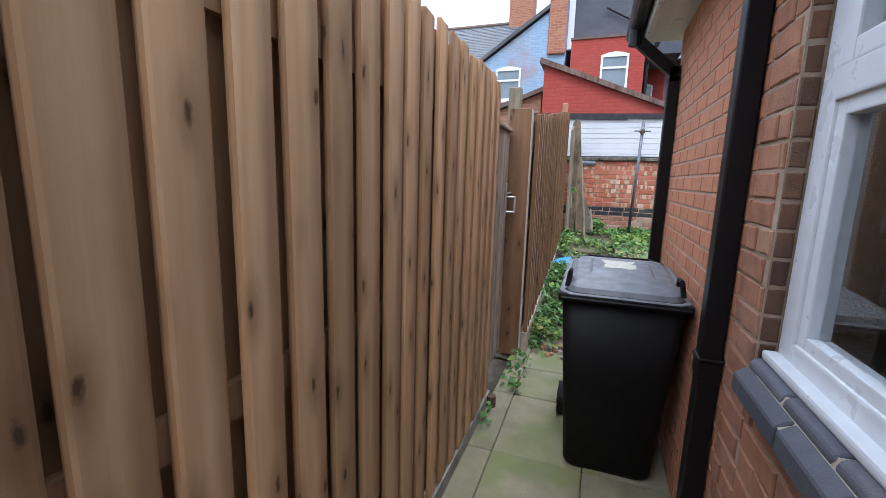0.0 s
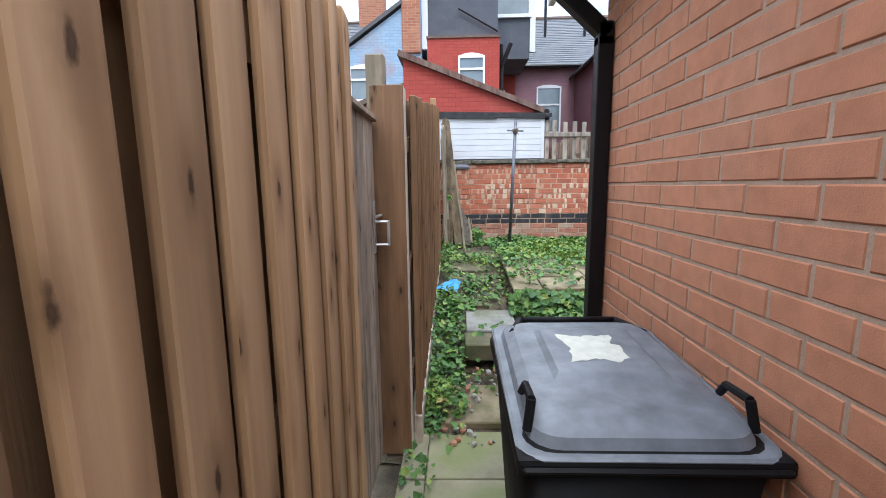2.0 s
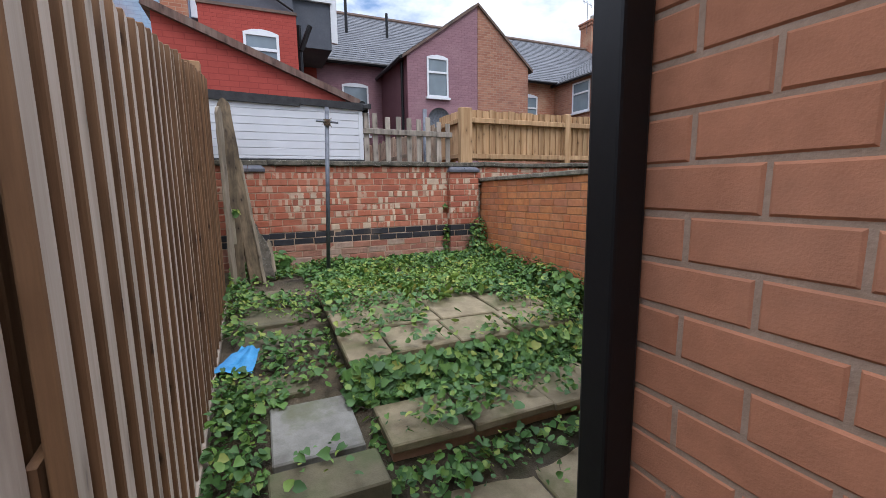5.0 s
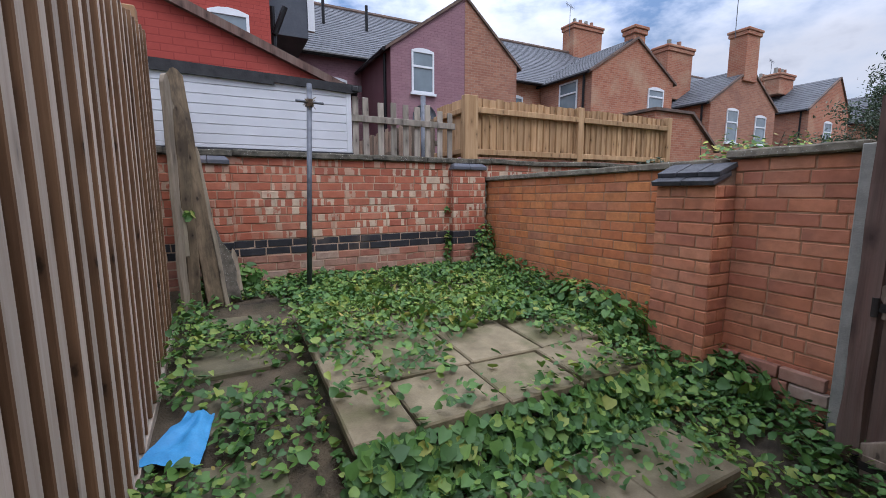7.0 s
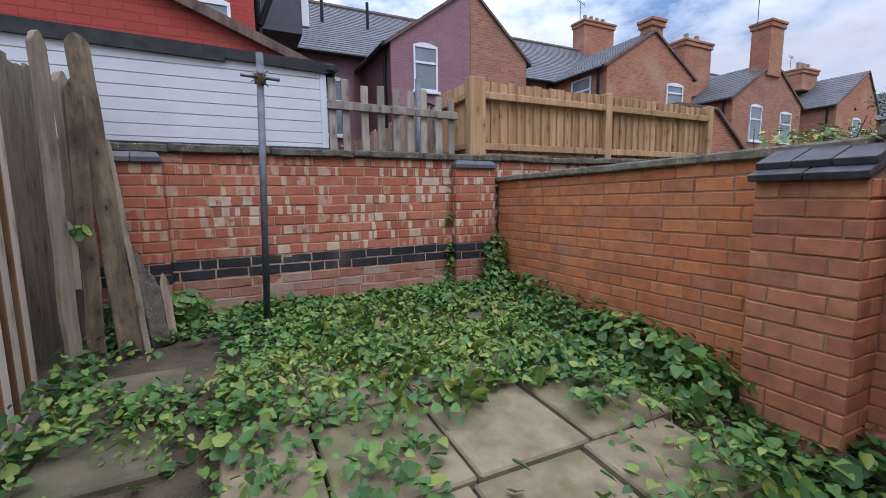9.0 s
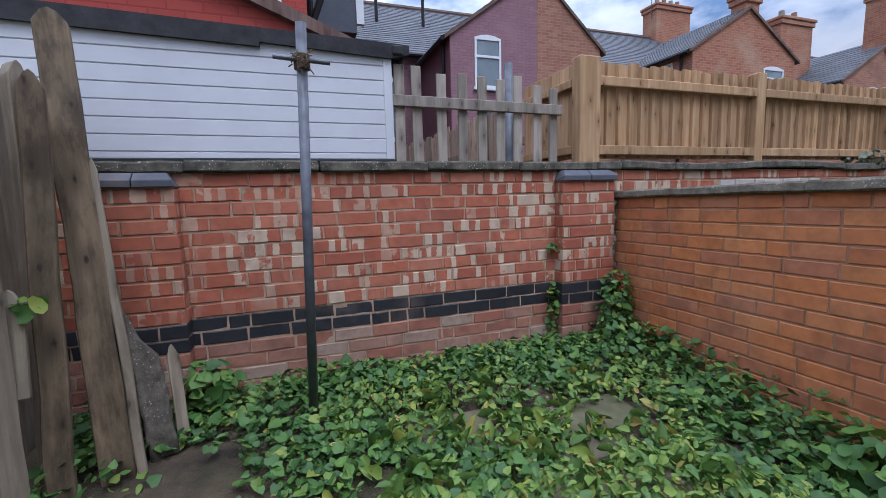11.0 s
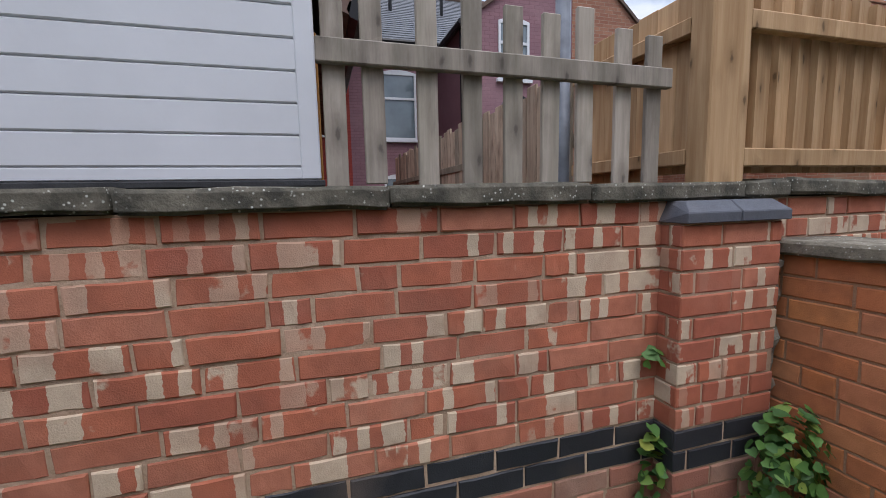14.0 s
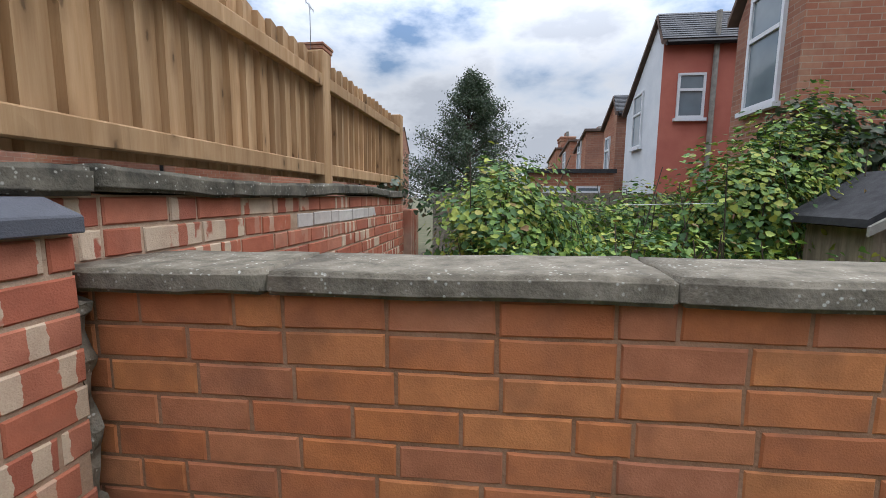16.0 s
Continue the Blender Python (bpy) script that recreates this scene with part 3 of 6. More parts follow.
tiles = []
for j, (ya, yb) in enumerate(((5.2, 5.62), (5.62, 6.2), (6.2, 6.75))):
    xs = (0.33, 0.62, 1.08, 1.55, 2.0) if j == 0 else (0.34, 0.66, 1.12, 1.62, 2.1)
    tiles += [(a, ya, b, yb) for a, b in zip(xs, xs[1:])]
flags("raised_paving", "raised patch of sandy paving slabs half covered with ivy", tiles, terrace_z, 3.5, 0.05, SLAB, 3)
part_base = alone("paving_base", box((0.37, 5.26, 0.28), (2.05, 6.72, 0.505)), SOIL, "packed earth under the raised paving", "soil", "structure")
flags("stone_step", "worn sandstone step slab with moss and ivy at its edges", [(-0.14, 4.40, 0.36, 4.66)], lambda x, y: 0.335, 2, 0.13, SLAB_MOSS, 5)
flags("grey_slab", "flat grey paving slab behind the stone step", [(-0.12, 4.70, 0.32, 5.22)], lambda x, y: 0.345, 2, 0.05, GREYSLAB, 6)
flags("paved_step", "low step of two paving slabs edged with ivy", [(0.42, 4.62, 0.88, 5.03), (0.88, 4.62, 1.4, 5.03), (1.4, 4.62, 1.9, 5.03)], lambda x, y: 0.34, 1.5, 0.05, SLAB, 7)
alone("step_riser", box((0.44, 4.68, 0.05), (1.9, 5.0, 0.285), 0.006), BRICK_OLD, "low brick riser under the paved step", "step", "structure")
flags("lower_paving", "cracked sandy paving slabs at the foot of the step", [(0.18, 3.86, 0.62, 4.4), (0.62, 3.86, 1.1, 4.55), (-0.3, 3.74, 0.18, 4.2), (1.1, 3.9, 1.6, 4.55), (1.6, 3.9, 2.1, 4.5)], lambda x, y: 0.10 + 0.08 * (y - 3.9), 3, 0.05, SLAB, 8)
flags("side_paving", "mossy slabs sunk beside the fence", [(-0.3, 5.3, 0.12, 5.72), (-0.28, 5.75, 0.14, 6.2), (-0.3, 6.25, 0.15, 6.7), (-0.28, 6.75, 0.15, 7.2), (1.66, 6.92, 2.16, 7.36), (1.05, 7.12, 1.42, 7.46)], lambda x, y: yard_z(x, y) + 0.008, 4, 0.05, SLAB_MOSS, 9)
# rubble on the path
rng = random.Random(12)
for k in range(70):
    x, y = rng.uniform(-0.35, 0.15), rng.uniform(3.55, 4.35)
    s = rng.choice((0.008, 0.012, 0.016, 0.024))
    bm = bmesh.new()
    bmesh.ops.create_icosphere(bm, subdivisions=1, radius=s)
    for v in bm.verts:
        v.co *= rng.uniform(0.6, 1.2)
    bmesh.ops.translate(bm, verts=bm.verts, vec=(x, y, (0.06 if y < 3.75 else 0.05 + max(yard_z(x, y), 0.1 + 0.08 * (y - 3.9))) + s * 0.3))
    alone("pebble", bm, CONCRETE if k % 3 else BRICK_OLD, "small stone lying on the path", "stone", group="rubble on the path")

# ---- the house beside the alley ----
house = thing("wall_house", "house wall of smooth orange brick with pale mortar", "wall", kind="structure")
part("core", box((0.5, 1.70, -0.2), (0.75, 3.42, 2.45)), MORTAR, house)
part("end_core", box((0.75, 3.19, -0.2), (6.0, 3.42, 2.45)), MORTAR, house)
old = thing("wall_house_old", "older patched red brick wall round a white window", "wall", kind="structure")
for lo, hi in (((0.5, 1.50, -0.2), (0.75, 1.70, 2.45)), ((0.5, -3.0, -0.2), (0.75, 1.50, 0.985)), ((0.5, -3.0, 2.1), (0.75, 1.50, 2.45)), ((0.5, -3.0, 0.985), (0.75, -0.2, 2.1))):
    part("core", box(lo, hi), MORTAR_OLD, old)
alone("wall_alley_end", box((-0.9, -3.3, -0.2), (6.0, -3.0, 3.2)), BRICK_OLD, "plain brick wall closing the alley", "wall", "structure")
alone("ceiling_eaves", box((0.30, -3.0, 2.45), (0.8, 3.6, 2.49)), UPVC, "white soffit board under the eaves", "soffit", "structure")
roof = thing("roof_house", "low slated lean-to roof above the alley wall", "roof", kind="structure")
part("roof_slope", prism([(0.26, 2.52), (3.2, 3.9), (3.2, 3.98), (0.26, 2.60)], 1, -3.0, 3.62), SLATE, roof)
part("fascia", box((0.27, -3.0, 2.40), (0.30, 3.62, 2.56), 0.004), UPVC, roof)

gutter = thing("gutter", "black plastic half-round gutter along the eaves", "gutter")
bm = bmesh.new()
prof = [(0.27 - 0.055 - 0.055 * math.cos(a), 2.50 - 0.055 * math.sin(a)) for a in [math.pi * k / 8 for k in range(9)]]
prof += [(0.27 - 0.055 - 0.047 * math.cos(a), 2.50 - 0.047 * math.sin(a)) for a in [math.pi * k / 8 for k in range(8, -1, -1)]]
part("channel", prism(prof, 1, -3.0, 3.6), BLACKPIPE, gutter, smooth=True)
part("outlet", tube((0.215, 3.33, 2.47), (0.215, 3.33, 2.36), 0.045), BLACKPIPE, gutter)


def downpipe(y, label, neck, joints, r=0.033, x=0.458):
    own = thing("downpipe", label, "drainpipe")
    part("pipe", box((x - r, y - r, 0.05), (x + r, y + r, 2.16 if neck else 2.45), 0.006, seg=2), BLACKPIPE, own)
    if neck:
        bm = box((x - r, y - r, 2.12), (x + r, y + r, 2.22), 0.006)
        part("collar", bm, BLACKPIPE, own)
        a, b = Vector((x, y, 2.18)), Vector((0.215, y, 2.40))
        mid = (a + b) / 2
        m = Matrix.Translation(mid) @ (b - a).to_track_quat("Z", "Y").to_matrix().to_4x4()
        part("swan_neck", box((-r, -r, -(b - a).length / 2 - 0.02), (r, r, (b - a).length / 2 + 0.02), 0.006, turn=m), BLACKPIPE, own)
    for z in joints:
        part("socket", box((x - r - 0.004, y - r - 0.004, z - 0.06), (x + r + 0.004, y + r + 0.004, z), 0.004), BLACKPIPE, own)
        part("bracket", box((x - r - 0.006, y - r - 0.012, z), (0.497, y + r + 0.012, z + 0.014), 0.004), BLACKPIPE, own)
    return own


downpipe(3.335, "square black plastic downpipe at the house corner", True, (0.73,))
downpipe(1.765, "square black plastic downpipe beside the window", False, (0.905,))

# window with sill, and the room behind it
win = thing("window_1", "white plastic window with a top light, set in old brick", "window", kind="structure")
fx0, fx1 = 0.543, 0.613
ya, yb, za, zb = -0.2, 1.49, 1.03, 2.1


def bar(parent, name, lo, hi, mat=UPVC, bevel=0.006):
    return part(name, box(lo, hi, bevel, seg=2), mat, parent)


fr = bar(win, "window_frame", (fx0, yb - 0.075, za), (fx1, yb, zb))
bar(win, "window_frame", (fx0, ya, za), (fx1, ya + 0.075, zb))
bar(win, "window_frame", (fx0, ya + 0.075, za), (fx1, yb - 0.075, za + 0.075))
bar(win, "window_frame", (fx0, ya + 0.075, zb - 0.075), (fx1, yb - 0.075, zb))
bar(win, "transom", (fx0 - 0.004, ya + 0.075, 1.68), (fx1, yb - 0.075, 1.755))
bar(win, "mullion", (fx0 - 0.002, 0.68, za + 0.075), (fx1, 0.75, 1.68))
for a, b in ((0.75, yb - 0.075), (ya + 0.075, 0.68)):
    for lo, hi in (((0.55, a, 1.095), (0.603, a + 0.04, 1.685)), ((0.55, b - 0.04, 1.095), (0.603, b, 1.685)), ((0.55, a + 0.04, 1.095), (0.603, b - 0.04, 1.135)), ((0.55, a + 0.04, 1.645), (0.603, b - 0.04, 1.685))):
        bar(win, "sash_bar", lo, hi, UPVC, 0.004)
    gl = part("pane", box((0.575, a + 0.035, 1.13), (0.581, b - 0.035, 1.65)), GLASS, win)
    gl.visible_shadow = False
for lo, hi in (((0.538, ya + 0.075, 1.75), (0.603, ya + 0.13, 2.03)), ((0.538, yb - 0.13, 1.75), (0.603, yb - 0.075, 2.03)), ((0.538, ya + 0.13, 1.75), (0.603, yb - 0.13, 1.80)), ((0.538, ya + 0.13, 1.98), (0.603, yb - 0.13, 2.03))):
    bar(win, "sash_bar", lo, hi, UPVC, 0.006)
gl = part("pane", box((0.575, ya + 0.125, 1.795), (0.581, yb - 0.125, 1.985)), GLASS, win)
gl.visible_shadow = False
part("cill", box((0.508, ya, 1.03), (0.608, yb, 1.056), 0.008, seg=2), UPVC, win)
rm = thing("room_shell", "plain beige room behind the window", "room", kind="structure")
part("room_wall", box((3.2, -2.0, 0.2), (3.3, 2.6, 2.4)), ROOM, rm)
part("room_wall", box((0.75, 2.6, 0.2), (3.3, 2.7, 2.4)), ROOM, rm)
part("room_wall", box((0.75, -2.1, 0.2), (3.3, -2.0, 2.4)), ROOM, rm)
part("floor", box((0.75, -2.0, 0.1), (3.3, 2.7, 0.2)), ROOM, rm)
part("ceiling", box((0.75, -2.1, 2.4), (3.3, 2.7, 2.45)), ROOM, rm)
table = thing("side_table", "pale low table standing inside the room", "table", at=(1.5, 1.55, 0.2))
part("tabletop", box((-0.3, -0.35, 0.82), (0.3, 0.35, 0.86), 0.006), UPVC, table)
for sx in (-0.26, 0.26):
    for sy in (-0.31, 0.31):
        part("leg", box((sx - 0.02, sy - 0.02, 0), (sx + 0.02, sy + 0.02, 0.82), 0.003), UPVC, table)
sill = thing("brick_sill", "sloping sill of blue-grey bullnose bricks under the window", "sill", kind="structure")
rng = random.Random(8)
y = 1.50
while y > -0.3:
    w = 0.215
    bm = prism([(0.488, 0.985), (0.56, 0.985), (0.56, 1.028), (0.515, 1.028), (0.497, 1.024), (0.488, 1.012)], 1, y - w, y)
    bmesh.ops.bevel(bm, geom=list(bm.edges), offset=0.004, segments=1, affect="EDGES")
    part("sill_brick", bm, SILL_BLUE, sill)
    bm = prism([(0.448, 0.935), (0.484, 0.935), (0.484, 1.006), (0.476, 1.004), (0.448, 0.985)], 1, y - w - 0.09, y - 0.09 if y < 1.49 else y - 0.02)
    bmesh.ops.bevel(bm, geom=list(bm.edges), offset=0.004, segments=1, affect="EDGES")
    part("sill_brick", bm, SILL_BLUE, sill)
    y -= w + 0.01
part("bedding", box((0.455, -0.3, 0.937), (0.56, 1.46, 0.984)), STICKER_MORTAR, sill)
part("bedding", prism([(0.455, 0.9845), (0.56, 0.9845), (0.56, 1.022), (0.496, 1.018), (0.488, 1.0), (0.455, 0.986)], 1, -0.3, 1.44), STICKER_MORTAR, sill)

# ---- the walls of the yard ----
TOP = 1.85
COURSE = 0.0785
back = thing("wall_back", "old red brick garden wall with pale marks and a black brick band", "wall", kind="structure")
part("core", box((-1.2, 8.14, -0.2), (2.9, 8.36, TOP)), MORTAR_BACK, back)
garden_wall = thing("wall_back_garden", "continued red brick garden wall with limewash patches", "wall", kind="structure")
part("core", box((2.9, 8.14, -0.2), (6.15, 8.36, TOP)), MORTAR_BACK, garden_wall)
pier_l = thing("pier_left", "brick pier with a black brick band and blue cap", "pier", kind="structure")
part("core", box((-0.33, 8.045, 0.3), (0.0, 8.14, TOP - 0.075)), MORTAR_BACK, pier_l)
pier_r = thing("pier_right", "brick pier with pale bricks and a blue bevelled cap", "pier", kind="structure")
part("core", box((2.315, 8.045, 0.3), (2.74, 8.14, TOP - 0.075)), MORTAR_BACK, pier_r)
right = thing("wall_side", "orange brick side wall with grey lichened coping", "wall", kind="structure")
SIDE_TOP = 1.645
SIDE_CLIMB = 0.016
PIER_TOP = 1.565
part("core", prism([(5.3, -0.2), (8.14, -0.2), (8.14, SIDE_TOP), (5.3, SIDE_TOP + 2.84 * SIDE_CLIMB)], 0, 2.81, 3.03), MORTAR_SIDE, right)
part("core", box((2.81, 4.66, -0.2), (3.03, 5.3, SIDE_TOP + 0.08)), MORTAR_SIDE, right)
side_pier = thing("pier_side", "brick pier with a cap of dark slates against the side wall", "pier", kind="structure")
part("core", box((2.60, 5.25, 0.2), (2.81, 5.64, PIER_TOP)), MORTAR_SIDE, side_pier)


def copings(owner, axis, start, stop, lo, hi, z, thick, material, size, seed, drop=None):
    """A row of coping stones along axis (0 or 1); lo and hi bound them across."""
    rng = random.Random(seed)
    u = start
    while u < stop - 0.05:
        n = min(u + size * rng.uniform(0.85, 1.15), stop)
        dz = rng.uniform(-0.004, 0.004)
        a, b = (u + 0.003, lo, z + dz), (n - 0.003, hi, z + thick + dz)
        if axis == 1:
            a, b = (lo, u + 0.003, z + dz), (hi, n - 0.003, z + thick + dz)
        bm = box(a, b)
        bmesh.ops.subdivide_edges(bm, edges=bm.edges, cuts=4, use_grid_fill=True)
        bmesh.ops.bevel(bm, geom=[e for e in bm.edges if e.calc_face_angle(0) > 1], offset=0.008, segments=2, affect="EDGES")
        for v in bm.verts:
            v.co.z += drop(v.co[axis]) if drop else 0
        shake(bm, 0.008, 11, u)
        part("coping_stone", bm, material, owner, smooth=True)
        u = n


copings(back, 0, -1.2, 2.86, 8.10, 8.40, TOP, 0.062, COPING_DARK, 0.62, 2)
copings(garden_wall, 0, 2.86, 6.15, 8.10, 8.40, TOP, 0.062, COPING_DARK, 0.5, 5, lambda u: 0.012 * math.sin(u * 3))
copings(right, 1, 5.31, 8.13, 2.77, 3.07, SIDE_TOP, 0.052, COPING, 0.78, 7, lambda u: (8.14 - u) * SIDE_CLIMB)
copings(right, 1, 4.64, 5.31, 2.77, 3.07, SIDE_TOP + 0.08, 0.052, COPING, 0.9, 8)

BAND = 5


def back_material(c):
    if c < BAND:
        return BRICK_WORN
    return BRICK_BLUE if c in (BAND, BAND + 1) else BRICK_KISS


Z0 = TOP - 17 * COURSE
lay(back, (-1.2, 8.14, Z0), 0, 4.1, 17, COURSE, 0.232, back_material, (2.6, 0.9), seed=3, proud=0.005, joint=0.009, rough=0.0042, wobble=0.004)
lay(garden_wall, (2.9, 8.14, Z0 + 8 * COURSE), 0, 3.25, 9, COURSE, 0.232, lambda c: BRICK_KISS, (0.8, 0.6), seed=4, most=130, cut=lambda u, z: 1.0 < u < 2.3 and 7 * COURSE < z < 8 * COURSE)
lay(garden_wall, (3.9, 8.14, Z0 + 15 * COURSE), 0, 1.3, 1, COURSE, 0.232, BRICK_WHITED, (0.5, 0), seed=5)
for own, xa, w in ((pier_l, -0.33, 0.33), (pier_r, 2.315, 0.425)):
    lay(own, (xa, 8.045, Z0), 0, w, 16, COURSE, 0.232 if w < 0.4 else 0.214, back_material, (0.2, 0.7), seed=6, ends=0.010)
lay(pier_r, (2.315, 8.14, Z0), -90, 0.095, 16, COURSE, 0.2, back_material, (0, 0.7), seed=8, ends=0.005)
lay(pier_l, (0.0, 8.045, Z0), 90, 0.095, 16, COURSE, 0.2, back_material, (0, 0.7), seed=9, ends=0.005)
for own, xa, w in ((pier_l, -0.345, 0.36), (pier_r, 2.30, 0.455)):
    for k in range(2):
        a, b = xa + k * w / 2, xa + (k + 1) * w / 2 - 0.004
        bm = prism([(8.015, TOP - 0.075), (8.14, TOP - 0.075), (8.14, TOP - 0.003), (8.06, TOP - 0.003), (8.015, TOP - 0.04)], 0, a, b)
        if k == 0:
            for v in bm.verts:
                if abs(v.co.x - a) < 1e-4 and v.co.z > TOP - 0.02:
                    v.co.x += 0.035
        else:
            for v in bm.verts:
                if abs(v.co.x - b) < 1e-4 and v.co.z > TOP - 0.02:
                    v.co.x -= 0.035
        bmesh.ops.bevel(bm, geom=list(bm.edges), offset=0.003, segments=1, affect="EDGES")
        part("cap_brick", bm, SILL_BLUE, own)

SC = 0.079
lay(right, (2.81, 8.14, SIDE_TOP - 18 * SC), -90, 2.84, 18, SC, 0.223, BRICK_ORANGE, (0.9, 1.1), seed=11, proud=0.0045, joint=0.0085, rough=0.002, wobble=0.001, climb=SIDE_CLIMB)
lay(right, (2.81, 5.3, SIDE_TOP + 0.08 - 19 * SC), -90, 0.64, 19, SC, 0.223, BRICK_DULL, (0.2, 1.1), seed=12, most=100, proud=0.006, joint=0.0085, rough=0.0022, wobble=0.002)
# footing bricks standing proud at the foot of the wall end
lay(right, (2.765, 5.24, 0.52 - 4 * SC), -90, 0.58, 4, SC, 0.223, BRICK_WORN, (0.2, 0.2), seed=16, proud=0.004, joint=0.011, rough=0.004, wobble=0.006, depth=0.045)
lay(side_pier, (2.60, 5.64, PIER_TOP - 18 * SC), -90, 0.39, 18, SC, 0.218, BRICK_DULL, (0.2, 1.0), seed=13, ends=0.006, joint=0.0085, rough=0.0026)
lay(side_pier, (2.60, 5.25, PIER_TOP - 18 * SC), 0, 0.21, 18, SC, 0.218, BRICK_DULL, (0.1, 1.0), seed=14, joint=0.0085)
lay(side_pier, (2.81, 5.64, PIER_TOP - 18 * SC), 180, 0.21, 18, SC, 0.218, BRICK_DULL, (0.1, 1.0), seed=15, joint=0.0085)
# two stepped courses of dark tiles
for j, (xa, z) in enumerate(((2.548, PIER_TOP + 0.012), (2.605, PIER_TOP + 0.066))):
    n = 2 + j
    for k in range(n):
        w = 0.42 / n
        y = 5.235 + k * w
        bm = box((0.0, 0.003, -0.016), (0.19, w - 0.003, 0.016), 0.005, turn=pose(xa, y, z, 0, -19 - k, 0), seg=2)
        part("cap_tile", bm, CAPTILE, side_pier)
part("bedding", prism([(2.60, PIER_TOP), (2.808, PIER_TOP), (2.808, PIER_TOP + 0.115), (2.66, PIER_TOP + 0.05)], 1, 5.255, 5.635), MORTAR_DARK, side_pier)

HC = 0.076
OLD0 = 0.007
lay(house, (0.5, 3.42, OLD0), -90, 1.72, 32, HC, 0.2105, BRICK_NEW, (0.8, 1.4), seed=21, proud=0.0032, wobble=0.001, rough=0.0006, phase=0.082, joint=0.008)
lay(old, (0.5, 1.70, OLD0), -90, 0.20, 32, HC, 0.232, BRICK_OLD, (0.1, 1.3), seed=22, proud=0.0055, wobble=0.002, rough=0.0035)
lay(old, (0.5, 1.50, OLD0), -90, 2.4, 32, HC, 0.232, BRICK_OLD, (0.2, 0.6), seed=24, proud=0.0055, wobble=0.002, rough=0.0035, most=200,
    cut=lambda u, z: 0.985 < z + OLD0 < 2.1)
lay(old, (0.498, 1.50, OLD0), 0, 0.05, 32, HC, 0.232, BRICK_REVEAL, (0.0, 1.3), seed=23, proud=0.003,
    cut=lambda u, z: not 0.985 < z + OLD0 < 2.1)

# ---- fences ----
def board(parent, lo, hi, mats, name="board", lean=0.0, soft=0.003, spin=0.0):
    """An upright board; its broad x-facing sides take the second material, its edges the first."""
    lo, hi = Vector(lo), Vector(hi)
    mid = Vector(((lo.x + hi.x) / 2, (lo.y + hi.y) / 2, lo.z))
    bm = box(lo - mid, hi - mid, soft, seg=2 if soft > 0.004 else 1)
    bm.normal_update()
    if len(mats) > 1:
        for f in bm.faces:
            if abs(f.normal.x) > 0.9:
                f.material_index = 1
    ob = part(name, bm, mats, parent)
    ob.matrix_basis = Matrix.Translation(mid) @ Matrix.Rotation(radians(spin), 4, "Z") @ Matrix.Rotation(radians(lean), 4, "X")
    return ob


def paling_fence(name, label, ya, yb, xf, base, top, pitch, width, mats, seed, gap=0.045, thick=0.02, spin=0.0):
    """Boards on both faces of the rails, those at the back standing behind the gaps."""
    rng = random.Random(seed)
    own = thing(name, label, "fence")
    y, k = ya, 0
    while y + width < yb + 0.02:
        w = width * rng.uniform(0.94, 1.06)
        b, t = base(y), top(y) + rng.uniform(-0.012, 0.012)
        dx = rng.uniform(-0.004, 0.004)
        board(own, (xf - thick + dx, y, b), (xf + dx, y + w, t), mats, soft=0.009 if thick < 0.03 else 0.004, lean=rng.uniform(-0.25, 0.25), spin=spin + rng.uniform(-0.8, 0.8) * (spin > 0))
        # back boards take the first material, with the shade of the gaps in its colour
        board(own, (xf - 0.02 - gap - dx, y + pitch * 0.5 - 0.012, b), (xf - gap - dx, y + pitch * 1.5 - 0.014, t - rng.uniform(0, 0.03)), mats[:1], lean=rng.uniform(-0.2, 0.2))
        y += pitch
        k += 1
    for f in (0.14, 0.5, 0.86):
        bm = bmesh.new()
        z0, z1 = base(ya) + f * (top(ya) - base(ya)), base(yb) + f * (top(yb) - base(yb))
        vs = []
        for yy, zz in ((ya, z0), (yb, z1)):
            vs.append([bm.verts.new((x, yy, zz + d)) for x, d in ((xf - thick - 0.002, -0.035), (xf - gap + 0.002, -0.035), (xf - gap + 0.002, 0.035), (xf - thick - 0.002, 0.035))])
        for i in range(4):
            bm.faces.new((vs[0][i - 1], vs[0][i], vs[1][i], vs[1][i - 1]))
        bm.faces.new(vs[0]), bm.faces.new(list(reversed(vs[1])))
        bmesh.ops.recalc_face_normals(bm, faces=bm.faces)
        part("rail", bm, mats[0], own)
    return own


f1 = paling_fence("fence", "tall brown vertical-board timber fence along the alley", -2.5875, 2.72, -0.5, lambda y: 0.13, lambda y: 2.03, 0.1325, 0.107, [FENCE_SHADED, FENCE], 31, gap=0.044, spin=4.0)
part("gravel_board", box((-0.535, -2.6, 0.015), (-0.495, 2.72, 0.125), 0.004), CONCRETE, f1)
part("post", box((-0.64, 2.64, 0.0), (-0.57, 2.74, 2.0), 0.006), FENCE, f1)
bracket = alone("drain_stub", tube((-0.47, 2.66, 0.045), (-0.47, 2.66, 0.12), 0.03), RUST, "rusty pipe stub at the foot of the fence", "pipe")

